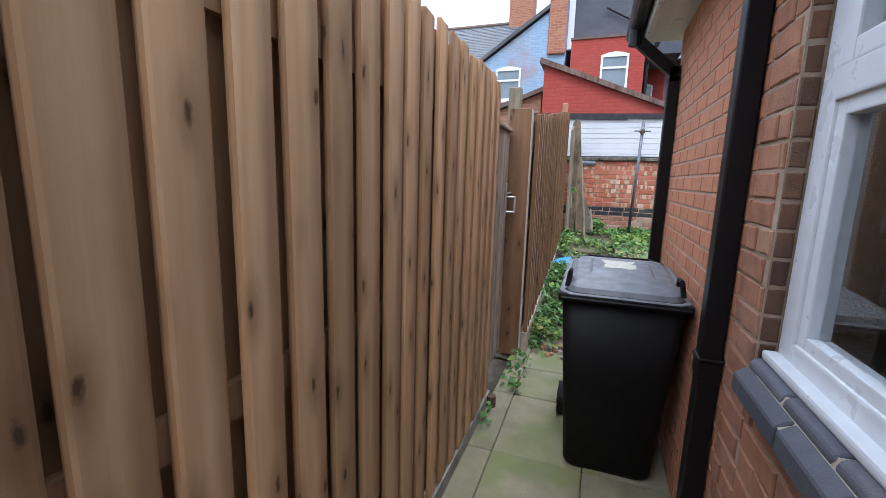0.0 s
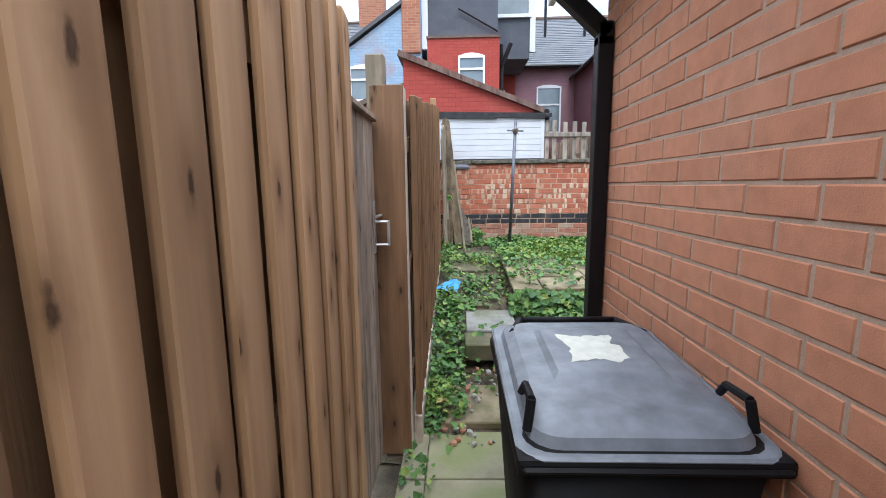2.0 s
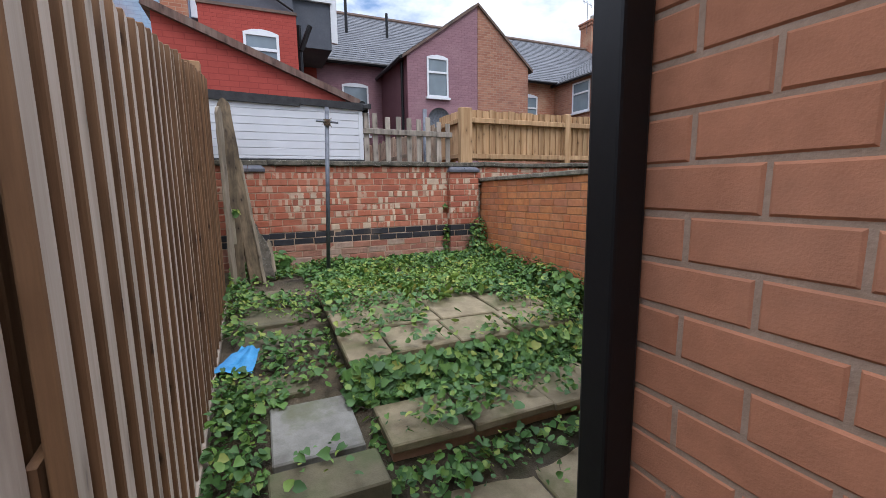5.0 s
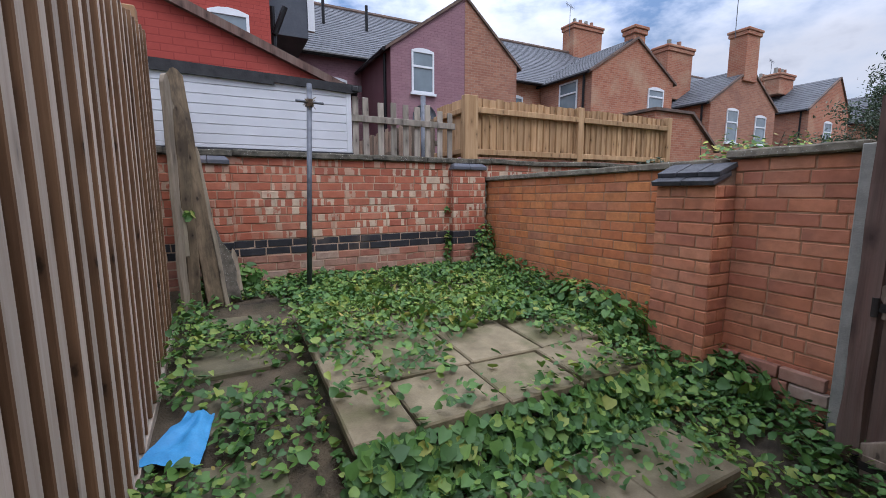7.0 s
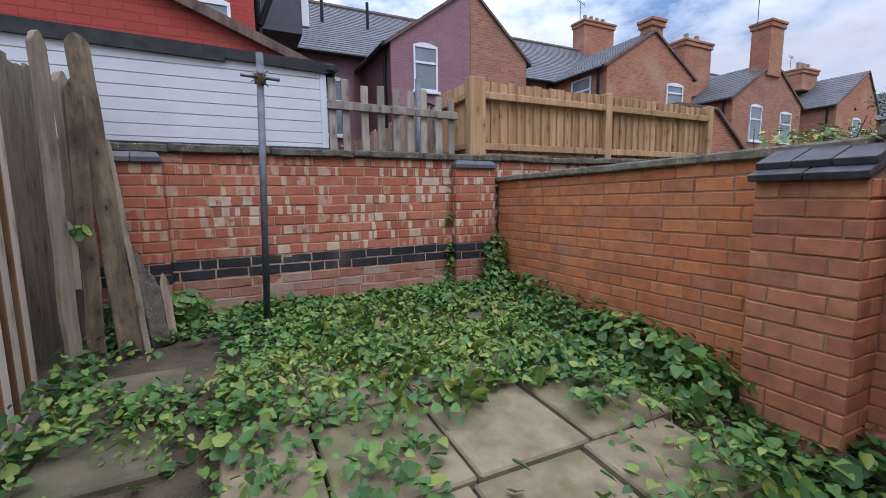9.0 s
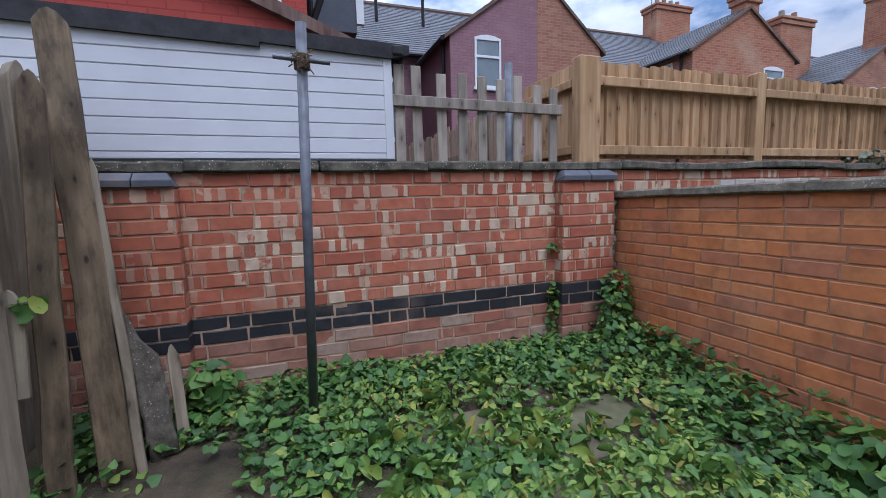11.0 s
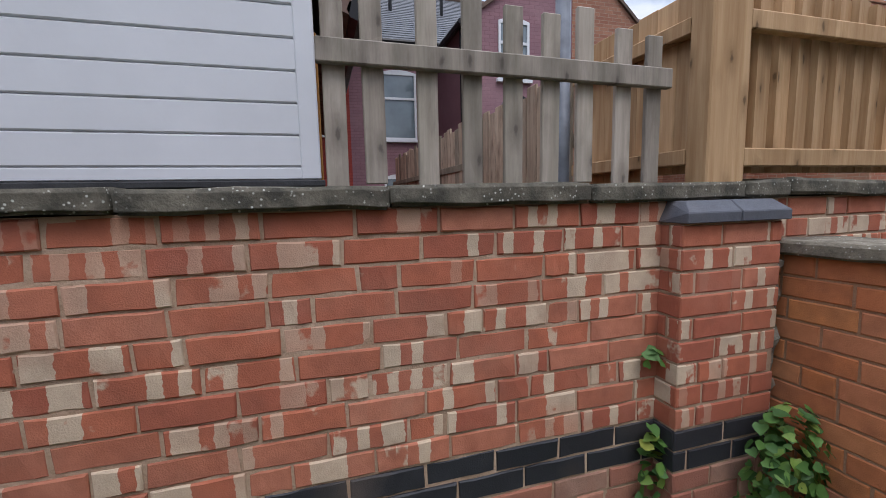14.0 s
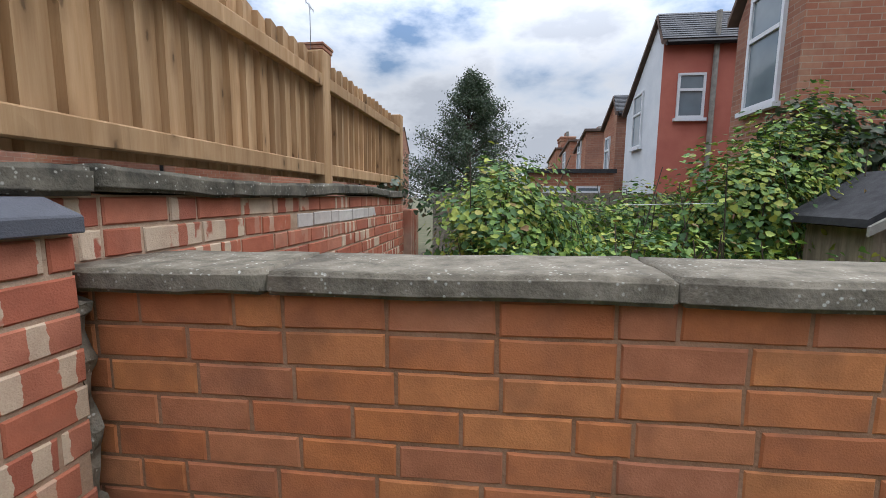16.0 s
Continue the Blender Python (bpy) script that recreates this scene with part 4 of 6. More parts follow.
side_gate = thing("garden_gate", "closed grey boarded gate in the fence with a latch", "gate")
rng = random.Random(5)
y = 2.76
while y < 3.42:
    board(side_gate, (-0.62, y, 0.10), (-0.598, min(y + 0.112, 3.46), 1.84), [GATEWOOD])
    y += 0.122
part("stile", box((-0.645, 3.42, 0.10), (-0.624, 3.55, 1.84), 0.003), GATEWOOD, side_gate)
part("capping", box((-0.635, 2.75, 1.84), (-0.575, 3.48, 1.865), 0.004), GATEWOOD, side_gate)
lt = part("latch_plate", box((-0.598, 3.395, 1.20), (-0.592, 3.44, 1.46), 0.002), ZINC, side_gate, "zinc-plated latch plate")
part("latch_bolt", tube((-0.575, 3.37, 1.385), (-0.575, 3.53, 1.385), 0.007), ZINC, side_gate)
bm = tube((-0.594, 3.43, 1.24), (-0.53, 3.44, 1.24), 0.0075, sides=8)
tube((-0.53, 3.44, 1.235), (-0.53, 3.44, 1.36), 0.0075, sides=8, bm=bm)
tube((-0.53, 3.44, 1.355), (-0.594, 3.43, 1.355), 0.0075, sides=8, bm=bm)
part("handle", bm, ZINC, side_gate, "bent rod pull handle")
post = thing("gate_post", "thick brown timber gate post with knots", "post")
bm = box((-0.615, 3.50, 0.05), (-0.448, 3.61, 2.02), 0.004)
bm.normal_update()
# the +x face is painted as lit, the others as shaded
for f in bm.faces:
    if f.normal.x > 0.9:
        f.material_index = 1
part("shaft", bm, [BROWNWOOD, FENCE_LIT], post)
part("foot", box((-0.60, 3.52, -0.02), (-0.47, 3.6, 0.06), 0.01), RUST, post)
back_post = alone("fence_post", box((-0.655, 3.62, 0.0), (-0.56, 3.70, 2.2), 0.006), GREYWOOD, "taller dark timber post behind the gate post", "post")

f2 = paling_fence("fence", "brown vertical-board fence with pale sky-lit board faces climbing the slope", 3.62, 6.98, -0.405, lambda y: 0.22 + 0.125 * (y - 3.62), lambda y: 1.99 + 0.155 * (y - 3.62), 0.121, 0.090, [BROWNWOOD, FENCE_LIT], 33, gap=0.056, thick=0.034, spin=6.0)
bm = bmesh.new()
vs = []
for yy in (3.61, 6.98):
    z = 0.10 + 0.125 * (yy - 3.62)
    vs.append([bm.verts.new((x, yy, z + d)) for x, d in ((-0.44, -0.08), (-0.398, -0.08), (-0.398, 0.115), (-0.44, 0.115))])
for i in range(4):
    bm.faces.new((vs[0][i - 1], vs[0][i], vs[1][i], vs[1][i - 1]))
bm.faces.new(vs[0]), bm.faces.new(list(reversed(vs[1])))
bmesh.ops.recalc_face_normals(bm, faces=bm.faces)
part("gravel_board", bm, FENCE_LIT, f2)
part("post", box((-0.52, 5.2, 0.1), (-0.445, 5.29, 2.2), 0.006), FENCE, f2)
part("post", box((-0.52, 6.9, 0.3), (-0.445, 6.99, 2.62), 0.006), FENCE, f2)
# the neighbour's side stays closed behind the fence end
f3 = thing("fence", "weathered grey fence panel behind leaning planks", "fence")
rng = random.Random(40)
for k in range(10):
    y = 7.0 + k * 0.113
    board(f3, (-0.62, y, 0.3), (-0.60, y + 0.108, 2.3 + rng.uniform(-0.03, 0.03)), [GREYWOOD])
part("rail", box((-0.66, 6.98, 0.8), (-0.62, 8.12, 0.88)), GREYWOOD, f3)
part("rail", box((-0.66, 6.98, 1.9), (-0.62, 8.12, 1.98)), GREYWOOD, f3)


def plank(foot, head, wide, thick, spin, mat, label, seed):
    """A rough board from foot to head, its worn top rounded."""
    foot, head = Vector(foot), Vector(head)
    long = (head - foot).length
    bm = box((-wide / 2, -thick / 2, 0), (wide / 2, thick / 2, long))
    bmesh.ops.subdivide_edges(bm, edges=[e for e in bm.edges if abs(e.verts[0].co.z - e.verts[1].co.z) > 0.5], cuts=14)
    bmesh.ops.subdivide_edges(bm, edges=[e for e in bm.edges if abs(e.verts[0].co.x - e.verts[1].co.x) > wide * 0.8], cuts=3)
    for v in bm.verts:
        if v.co.z > long - 0.01:
            v.co.z -= 0.07 * (2 * abs(v.co.x) / wide) ** 2
    bmesh.ops.bevel(bm, geom=[e for e in bm.edges if e.calc_face_angle(0) > 1], offset=0.005, segments=1, affect="EDGES")
    shake(bm, 0.009, 4.5, seed)
    ob = alone("plank", bm, mat, label, "plank", group="planks leaning in the corner")
    up = (head - foot).normalized()
    side = Vector((math.cos(radians(spin)), math.sin(radians(spin)), 0))
    side = (side - up * side.dot(up)).normalized()
    ob.matrix_basis = Matrix.Translation(foot) @ Matrix((side, up.cross(side), up)).transposed().to_4x4()


for k, (foot, head, wide, thick, spin, mat) in enumerate([
    ((-0.16, 7.50, 0.58), (-0.36, 7.92, 2.53), 0.118, 0.05, 12, ROTWOOD),
    ((-0.29, 7.36, 0.57), (-0.325, 7.63, 2.20), 0.082, 0.045, 14, ROTWOOD),
    ((-0.075, 7.50, 0.60), (-0.232, 7.80, 1.90), 0.034, 0.03, 10, GREYWOOD),
    ((-0.33, 7.42, 0.56), (-0.385, 7.66, 2.24), 0.07, 0.05, 60, GREYWOOD),
    ((-0.345, 7.22, 0.56), (-0.37, 7.32, 2.35), 0.09, 0.03, 70, GREYWOOD),
    ((-0.33, 7.31, 1.05), (-0.35, 7.36, 1.42), 0.06, 0.04, 14, GREYWOOD),
    ((0.025, 7.70, 0.6), (-0.015, 7.80, 1.05), 0.05, 0.025, 10, GREYWOOD)]):
    plank(foot, head, wide, thick, spin, mat, "rough weathered plank leaning against the wall corner", k * 3.1)
bm = box((-0.052, -0.035, 0), (0.052, 0.035, 0.70))
bmesh.ops.subdivide_edges(bm, edges=bm.edges, cuts=7, use_grid_fill=True)
for v in bm.verts:
    if v.co.z > 0.45:
        v.co.x -= 0.02 + (v.co.z - 0.45) * 0.3 if v.co.x > -0.04 else 0.0
shake(bm, 0.022, 14, 2)
shake(bm, 0.008, 55, 3)
ob = alone("concrete_lump", bm, PEBBLED, "broken piece of pebbly concrete leaning by the planks", "rubble", smooth=True)
ob.matrix_basis = pose(-0.03, 7.62, 0.6, -9, -6, 15)

# crumbling mortar in the corner between the pier and the side wall
bm = box((2.746, 8.06, 0.75), (2.782, 8.135, 1.635))
bmesh.ops.subdivide_edges(bm, edges=[e for e in bm.edges if abs(e.verts[0].co.z - e.verts[1].co.z) > 0.5], cuts=40)
bmesh.ops.subdivide_edges(bm, edges=[e for e in bm.edges if abs(e.verts[0].co.z - e.verts[1].co.z) < 0.001], cuts=2)
shake(bm, 0.03, 17, 5)
part("mortar_fillet", bm, COPING, right, "crumbling grey mortar with open gaps")

# steel pole with a clamp
pole = thing("steel_pole", "grey galvanised steel pole with a rope-tied cross bar", "pole", at=(0.595, 7.69, 0.6))
top = Vector((0.055, -0.16, 1.83))
part("tube", tube((0, 0, -0.1), top, 0.0225, sides=20), STEEL, pole, smooth=True)
c = top * 0.915
part("clamp", tube(c - Vector((0, 0, 0.03)), c + Vector((0, 0, 0.03)), 0.034, sides=16), RUST, pole)
part("cross_bar", tube(c + Vector((-0.115, -0.02, 0.01)), c + Vector((0.115, -0.02, 0.0)), 0.011), STEEL, pole)
bm = bmesh.new()
rng = random.Random(3)
for k in range(26):
    a = c + Vector((rng.uniform(-0.04, 0.04), -0.03 + rng.uniform(-0.02, 0.02), rng.uniform(-0.03, 0.03)))
    tube(a, a + Vector((rng.uniform(-0.03, 0.03), rng.uniform(-0.02, 0.01), rng.uniform(-0.035, 0.02))), 0.003, sides=5, bm=bm)
part("cord", bm, ROTWOOD, pole, "frayed brown cord")

# ---- shed, picket gate and new fence beyond the wall ----
shed = thing("shed", "white plastic-clad shed with a black felt roof edge", "shed")
SY = 8.26
for k in range(8):
    z, zt = max(1.935, 1.885 + k * 0.088), min(1.885 + (k + 1) * 0.088, 2.62)
    bm = prism([(SY, z), (SY + 0.02, z), (SY + 0.02, zt), (SY + 0.003, zt), (SY - 0.006, zt - 0.006), (SY - 0.006, z + 0.004)], 0, -1.6, 1.17)
    part("cladding_board", bm, CLADDING, shed)
part("corner_trim", box((1.145, SY - 0.011, 1.935), (1.20, SY + 0.03, 2.58), 0.004), CLADDING, shed)
part("body", box((-1.6, 8.37, 0.3), (1.19, 9.1, 2.55)), FENCE, shed)
part("side_door", box((1.191, 8.46, 0.4), (1.21, 9.05, 2.42), 0.004), ORANGEWOOD, shed, "orange-stained timber door")
part("side_gutter", tube((1.25, SY + 0.05, 2.56), (1.25, 9.15, 2.56), 0.04, sides=10), BLACKPIPE, shed)
part("base_strip", box((-1.6, SY - 0.02, 1.915), (1.21, SY + 0.02, 1.934), 0.003), FELT, shed)
bm = prism([(-1.6, 2.60), (0.45, 2.548), (0.45, 2.572), (1.19, 2.54), (1.31, 2.57), (1.31, 2.625), (1.2, 2.63), (-1.6, 2.70)], 1, SY - 0.035, SY - 0.014)
part("felt_edge", bm, FELT, shed)
part("roof", prism([(-1.6, 2.60), (1.29, 2.575), (1.29, 2.62), (-1.6, 2.69)], 1, SY - 0.014, 9.15), FELT, shed)
part("gutter_end", box((1.20, SY - 0.05, 2.56), (1.27, SY + 0.2, 2.62), 0.01), FELT, shed)

picket = thing("picket_gate", "weathered grey picket gate standing behind the wall", "gate")
rng = random.Random(6)
PY = 8.28
xs = [1.235, 1.376, 1.527, 1.672, 1.817, 1.955, 2.107, 2.254, 2.392]
for x in xs:
    t = 2.52 - 0.03 * (x - 1.27) + rng.uniform(-0.02, 0.025)
    if x > 2.2:
        t -= 0.03
    bm = box((x - 0.033, PY, 1.915), (x + 0.033, PY + 0.02, t), 0.003)
    ob = part("picket", bm, PALE_GREYWOOD, picket)
    ob.rotation_euler.y = radians(rng.uniform(-0.6, 0.6))
part("rail", box((-0.60, -0.03, -0.035), (0.65, 0.0, 0.035), 0.004, turn=pose(1.80, PY, 2.295, 0, 0.6, 0)), PALE_GREYWOOD, picket)
pst = alone("metal_post", tube((2.13, 8.47, 0.6), (2.13, 8.47, 2.65), 0.03, sides=16), STEEL, "blue-grey metal post behind the picket gate", "post", smooth=True)

new_fence = thing("new_fence", "new yellow timber closeboard fence on top of the wall", "fence")
NY = 8.18
for x, w in ((2.637, 0.09), (4.40, 0.05), (6.28, 0.05)):
    part("post", box((x - w, NY, 1.905), (x + w, NY + 0.1, 2.66), 0.006), NEWWOOD, new_fence)
for z in (2.002, 2.496):
    for xa, xb in ((2.727, 4.35), (4.45, 6.23)):
        part("rail", box((xa, NY + 0.005, z - 0.035), (xb, NY + 0.045, z + 0.035), 0.005), NEWWOOD, new_fence)
rng = random.Random(9)
x = 2.72
while x < 6.2:
    board_top = 2.645 + rng.uniform(-0.012, 0.012)
    bm = prism([(-0.060, 0.0), (0.062, 0.004), (0.062, 0.010), (-0.060, 0.026)], 2, 1.945, board_top)
    ob = part("board", bm, NEWWOOD, new_fence)
    ob.matrix_basis = pose(x + 0.055, NY + 0.062, 0, 0, 0, 12)
    x += 0.107
# the return of the new fence, away from the wall
rng = random.Random(10)
for k in range(7):
    y = NY + 0.10 + k * 0.11
    part("board", box((2.60, y, 1.95 if y < 8.4 else 0.4), (2.62, y + 0.112, 2.64 + rng.uniform(-0.01, 0.01)), 0.003), NEWWOOD, new_fence)
for z in (2.01, 2.49):
    part("rail", box((2.545, NY + 0.10, z - 0.03), (2.598, NY + 0.86, z + 0.03), 0.004), NEWWOOD, new_fence)
old_fence = thing("old_picket_fence", "rough grey picket fence running away behind the gate", "fence")
rng = random.Random(14)
for k in range(44):
    y = 9.1 + k * 0.14
    x = 2.58 + 0.002 * k
    bm = box((x, y, -0.25), (x + 0.018, y + 0.122, 2.56 + 0.003 * k + rng.uniform(-0.05, 0.04)), 0.003)
    part("picket", bm, OLD_PICKET if k % 5 else GREYWOOD, old_fence)
for z in (1.3, 2.15):
    part("rail", box((2.60, 9.05, z), (2.64, 15.2, z + 0.07), 0.004), GREYWOOD, old_fence)

# open gate on the far side of the yard
yard_gate = thing("yard_gate", "old dark ledged and braced wooden gate, weathered", "gate", at=(2.62, 4.47, 0.0))
y = 0.0
k = 0
while y > -0.95:
    part("board", box((0.03, y - 0.112, 0.13), (0.052, y, 1.95 + 0.1 * (-y) + 0.02 * math.sin(k * 2.1)), 0.004), DARKWOOD if k % 4 == 0 else GATEWOOD, yard_gate)
    y -= 0.117
    k += 1
for z in (0.16, 0.94, 1.77):
    part("ledge", box((0.0, -0.95, z), (0.03, 0.0, z + 0.11), 0.004), GATEWOOD, yard_gate)
    strap = prism([(0.02, z + 0.035), (-0.05, z + 0.035), (-0.40, z + 0.048), (-0.40, z + 0.062), (-0.05, z + 0.075), (0.02, z + 0.075)], 0, -0.007, -0.001)
    hinge = part("hinge", strap, BLACKIRON, yard_gate, "black iron strap hinge")
    part("knuckle", tube((-0.008, 0.022, z + 0.01), (-0.008, 0.022, z + 0.10), 0.014, sides=10), BLACKIRON, hinge)
for z in (0.27, 1.05):
    bm = box((0.003, -0.58, -0.045), (0.028, 0.58, 0.045), 0.004, turn=Matrix.Translation((0, -0.48, z + 0.29)) @ Matrix.Rotation(radians(-31), 4, "X"))
    part("brace", bm, GATEWOOD, yard_gate)
gpost = thing("gate_post", "rotten dark red gate post beside the wall end", "post", at=(2.64, 4.52, 0.0))
bm = box((-0.03, -0.04, 0.2), (0.06, 0.045, 1.95))
bmesh.ops.subdivide_edges(bm, edges=bm.edges, cuts=8, use_grid_fill=True)
part("shaft", shake(bm, 0.012, 12, 4), DARKWOOD, gpost)
bm = box((2.74, 4.60, 0.2), (2.80, 4.655, 1.76), 0.006)
alone("concrete_post", bm, CONCRETE, "pale concrete post at the end of the side wall", "post")
alone("wall_far_side", box((2.75, 3.42, -0.2), (2.95, 3.56, 2.1)), BRICK_ORANGE, "brick gate jamb by the house", "wall", "structure")

# ---- wheeled bin ----
def wheelie_bin(x, y, z):
    own = thing("wheelie_bin", "black plastic wheeled rubbish bin with a dusty grey lid", "bin", at=(x, y, z))
    bm = bmesh.new()
    rings = [(0.0, 0.19, 0.225, -0.02), (0.03, 0.205, 0.24, -0.02), (0.5, 0.235, 0.29, -0.005), (0.93, 0.262, 0.345, 0.0)]
    loops = []
    for h, hw, hd, off in rings:
        r = 0.05
        loop = []
        for sx, sy, a0 in ((1, 1, 0), (-1, 1, 90), (-1, -1, 180), (1, -1, 270)):
            for k in range(4):
                a = radians(a0 + k * 30)
                loop.append(bm.verts.new((sx * (hw - r) + r * math.cos(a), off + sy * (hd - r) + r * math.sin(a), h)))
        loops.append(loop)
    for a, b in zip(loops, loops[1:]):
        for k in range(len(a)):
            bm.faces.new((a[k - 1], a[k], b[k], b[k - 1]))
    bm.faces.new(list(reversed(loops[0])))
    bm.faces.new(loops[-1])
    part("body", bm, BINPLASTIC, own, smooth=True)
    bm = box((-0.278, -0.365, 0.925), (0.278, 0.345, 0.966), 0.012, seg=2)
    box((-0.268, -0.372, 0.935), (0.268, 0.33, 0.95), 0.006, bm=bm)
    part("rim", bm, BINPLASTIC, own)
    bm = bmesh.new()
    loops = []
    for h, hw, hd, off, r in [(0.966, 0.275, 0.353, -0.01, 0.05), (0.984, 0.275, 0.353, -0.01, 0.05), (0.988, 0.268, 0.346, -0.01, 0.05), (0.984, 0.248, 0.322, -0.01, 0.07), (1.008, 0.24, 0.312, -0.01, 0.07), (1.026, 0.212, 0.28, -0.005, 0.06), (1.029, 0.165, 0.20, 0.02, 0.05), (1.031, 0.15, 0.175, 0.03, 0.03), (1.045, 0.135, 0.15, 0.03, 0.03), (1.047, 0.12, 0.135, 0.03, 0.03)]:
        loop = []
        for sx, sy, a0 in ((1, 1, 0), (-1, 1, 90), (-1, -1, 180), (1, -1, 270)):
            for k in range(5):
                a = radians(a0 + k * 22.5)
                loop.append(bm.verts.new((sx * (hw - r) + r * math.cos(a), off + sy * (hd - r) + r * math.sin(a), h + 0.02 * (off + sy * hd) / 0.35)))
        loops.append(loop)
    for a, b in zip(loops, loops[1:]):
        for k in range(len(a)):
            bm.faces.new((a[k - 1], a[k], b[k], b[k - 1]))
    bm.faces.new(loops[-1])
    lid = part("lid", bm, LIDPLASTIC, own, "dusty dark grey lid", True)
    lid.data.set_sharp_from_angle(angle=radians(24))
    rng = random.Random(2)
    bm = bmesh.new()
    edge = []
    for k in range(40):
        a = math.pi * 2 * k / 40
        c, d = math.cos(a), math.sin(a)
        k_ = 1 / max(abs(c), abs(d)) * rng.uniform(0.72, 1.0)
        edge.append(bm.verts.new((0.085 * c * k_ - 0.01, 0.03 + 0.095 * d * k_, 1.0485 + 0.02 * (0.03 + 0.095 * d * k_) / 0.35)))
    bm.faces.new(edge)
    part("sticker", bm, STICKER, lid, "torn off-white label on the lid")
    for sx in (-1, 1):
        bm = tube((sx * 0.245, -0.28, 0.98), (sx * 0.235, -0.27, 1.05), 0.011, sides=8)
        tube((sx * 0.235, -0.27, 1.05), (sx * 0.235, -0.19, 1.045), 0.010, sides=8, bm=bm)
        tube((sx * 0.235, -0.19, 1.045), (sx * 0.24, -0.16, 1.01), 0.010, sides=8, bm=bm)
        part("grip", bm, BINPLASTIC, lid)
    bm = tube((-0.17, 0.34, 1.03), (0.17, 0.34, 1.03), 0.012)
    for sx in (-1, 1):
        tube((sx * 0.17, 0.34, 1.03), (sx * 0.215, 0.20, 1.03), 0.012, bm=bm)
    part("handle_bar", bm, BINPLASTIC, own, smooth=True)
    part("axle", tube((-0.26, 0.27, 0.1), (0.26, 0.27, 0.1), 0.011), STEEL, own)
    for sx in (-1, 1):
        w = part("wheel", tube((sx * 0.235, 0.27, 0.1), (sx * 0.275, 0.27, 0.1), 0.1, sides=28), BINPLASTIC, own)
        part("hub", tube((sx * 0.272, 0.27, 0.1), (sx * 0.28, 0.27, 0.1), 0.045, sides=20), BINPLASTIC, w)
    return own


ob = wheelie_bin(0.207, 2.50, 0.05)
ob.scale = (1, 1, 0.965)

# blue bag by the fence
bm = bmesh.new()
bmesh.ops.create_grid(bm, x_segments=14, y_segments=14, size=0.5)
for v in bm.verts:
    p = v.co.copy()
    v.co = Vector(((p.x * (0.75 - 0.5 * p.y) - 0.12 * p.y) * 0.30, p.y * 0.44, 0.03 * noise.noise(p * 3) + 0.012 * noise.noise(p * 9) + 0.04))
ob = alone("plastic_bag", bm, BLUECLOTH, "crumpled sheet of blue plastic lying by the fence", "bag", smooth=True)
ob.matrix_basis = pose(-0.262, 5.74, 0.445, 5, 4, -22) @ Matrix.Scale(0.82, 4)

# ---- houses round about ----
def far_window(owner, x, y, z, w, h, face=(0, -1), arch=True, open_top=False):
    """A white sash window on a wall; face: the way the wall looks. x, y, z: the middle of its lower edge."""
    ang = math.atan2(face[1], face[0]) + math.pi / 2
    m = Matrix.Translation((x, y, z)) @ Matrix.Rotation(ang, 4, "Z")
    b = 0.055
    bm = bmesh.new()
    box((-w / 2, -0.04, 0), (-w / 2 + b, 0.05, h), bm=bm), box((w / 2 - b, -0.04, 0), (w / 2, 0.05, h), bm=bm)
    box((-w / 2 + b, -0.04, 0), (w / 2 - b, 0.05, b), bm=bm), box((-w / 2 + b, -0.04, h - b), (w / 2 - b, 0.05, h), bm=bm)
    box((-w / 2 + b, -0.045, h * 0.6), (w / 2 - b, 0.05, h * 0.6 + 0.06), bm=bm)
    if arch:
        prism([(-w / 2, h), (w / 2, h), (w / 4, h + 0.06), (0, h + 0.08), (-w / 4, h + 0.06)], 1, -0.035, 0.05, bm=bm)
    bmesh.ops.transform(bm, matrix=m, verts=bm.verts)
    fr = part("window", bm, UPVC, owner, "white window frame")
    bm = box((-w / 2 + b, -0.01, b), (w / 2 - b, 0.0, h - b))
    bmesh.ops.transform(bm, matrix=m, verts=bm.verts)
    part("pane", bm, PANE, fr)
    bm = box((-w / 2 - 0.05, -0.09, -0.07), (w / 2 + 0.05, 0.02, -0.002))
    bmesh.ops.transform(bm, matrix=m, verts=bm.verts)
    part("sill", bm, UPVC, fr)


def chimney(owner, x, y, z, w, d, h, pots, mat):
    bm = box((x - w / 2, y - d / 2, z), (x + w / 2, y + d / 2, z + h), 0.02)
    box((x - w / 2 - 0.06, y - d / 2 - 0.06, z + h - 0.3), (x + w / 2 + 0.06, y + d / 2 + 0.06, z + h - 0.12), 0.02, bm=bm)
    box((x - w / 2 - 0.1, y - d / 2 - 0.1, z + h - 0.12), (x + w / 2 + 0.1, y + d / 2 + 0.1, z + h), 0.02, bm=bm)
    st = part("chimney", bm, mat, owner)
    for k in range(pots):
        px = x + (k - (pots - 1) / 2) * w / max(pots, 1) * 0.8
        part("chimney_pot", tube((px, y, z + h), (px, y, z + h + 0.38), 0.12, 0.1), FARBRICK_B if k % 2 else CONCRETE, st)


def aerial(x, y, z, h=1.2, turn=0):
    bm = tube((0, 0, 0), (0, 0, h), 0.018, sides=6)
    tube((-0.55, 0, h), (0.55, 0, h), 0.012, sides=6, bm=bm)
    for k in range(7):
        tube((-0.5 + k * 0.16, 0, h - 0.12), (-0.5 + k * 0.16, 0, h + 0.12), 0.008, sides=5, bm=bm)
    ob = alone("tv_aerial", bm, STEEL, "thin metal television aerial on a chimney", "aerial")
    ob.matrix_basis = pose(x, y, z, 0, 0, turn)


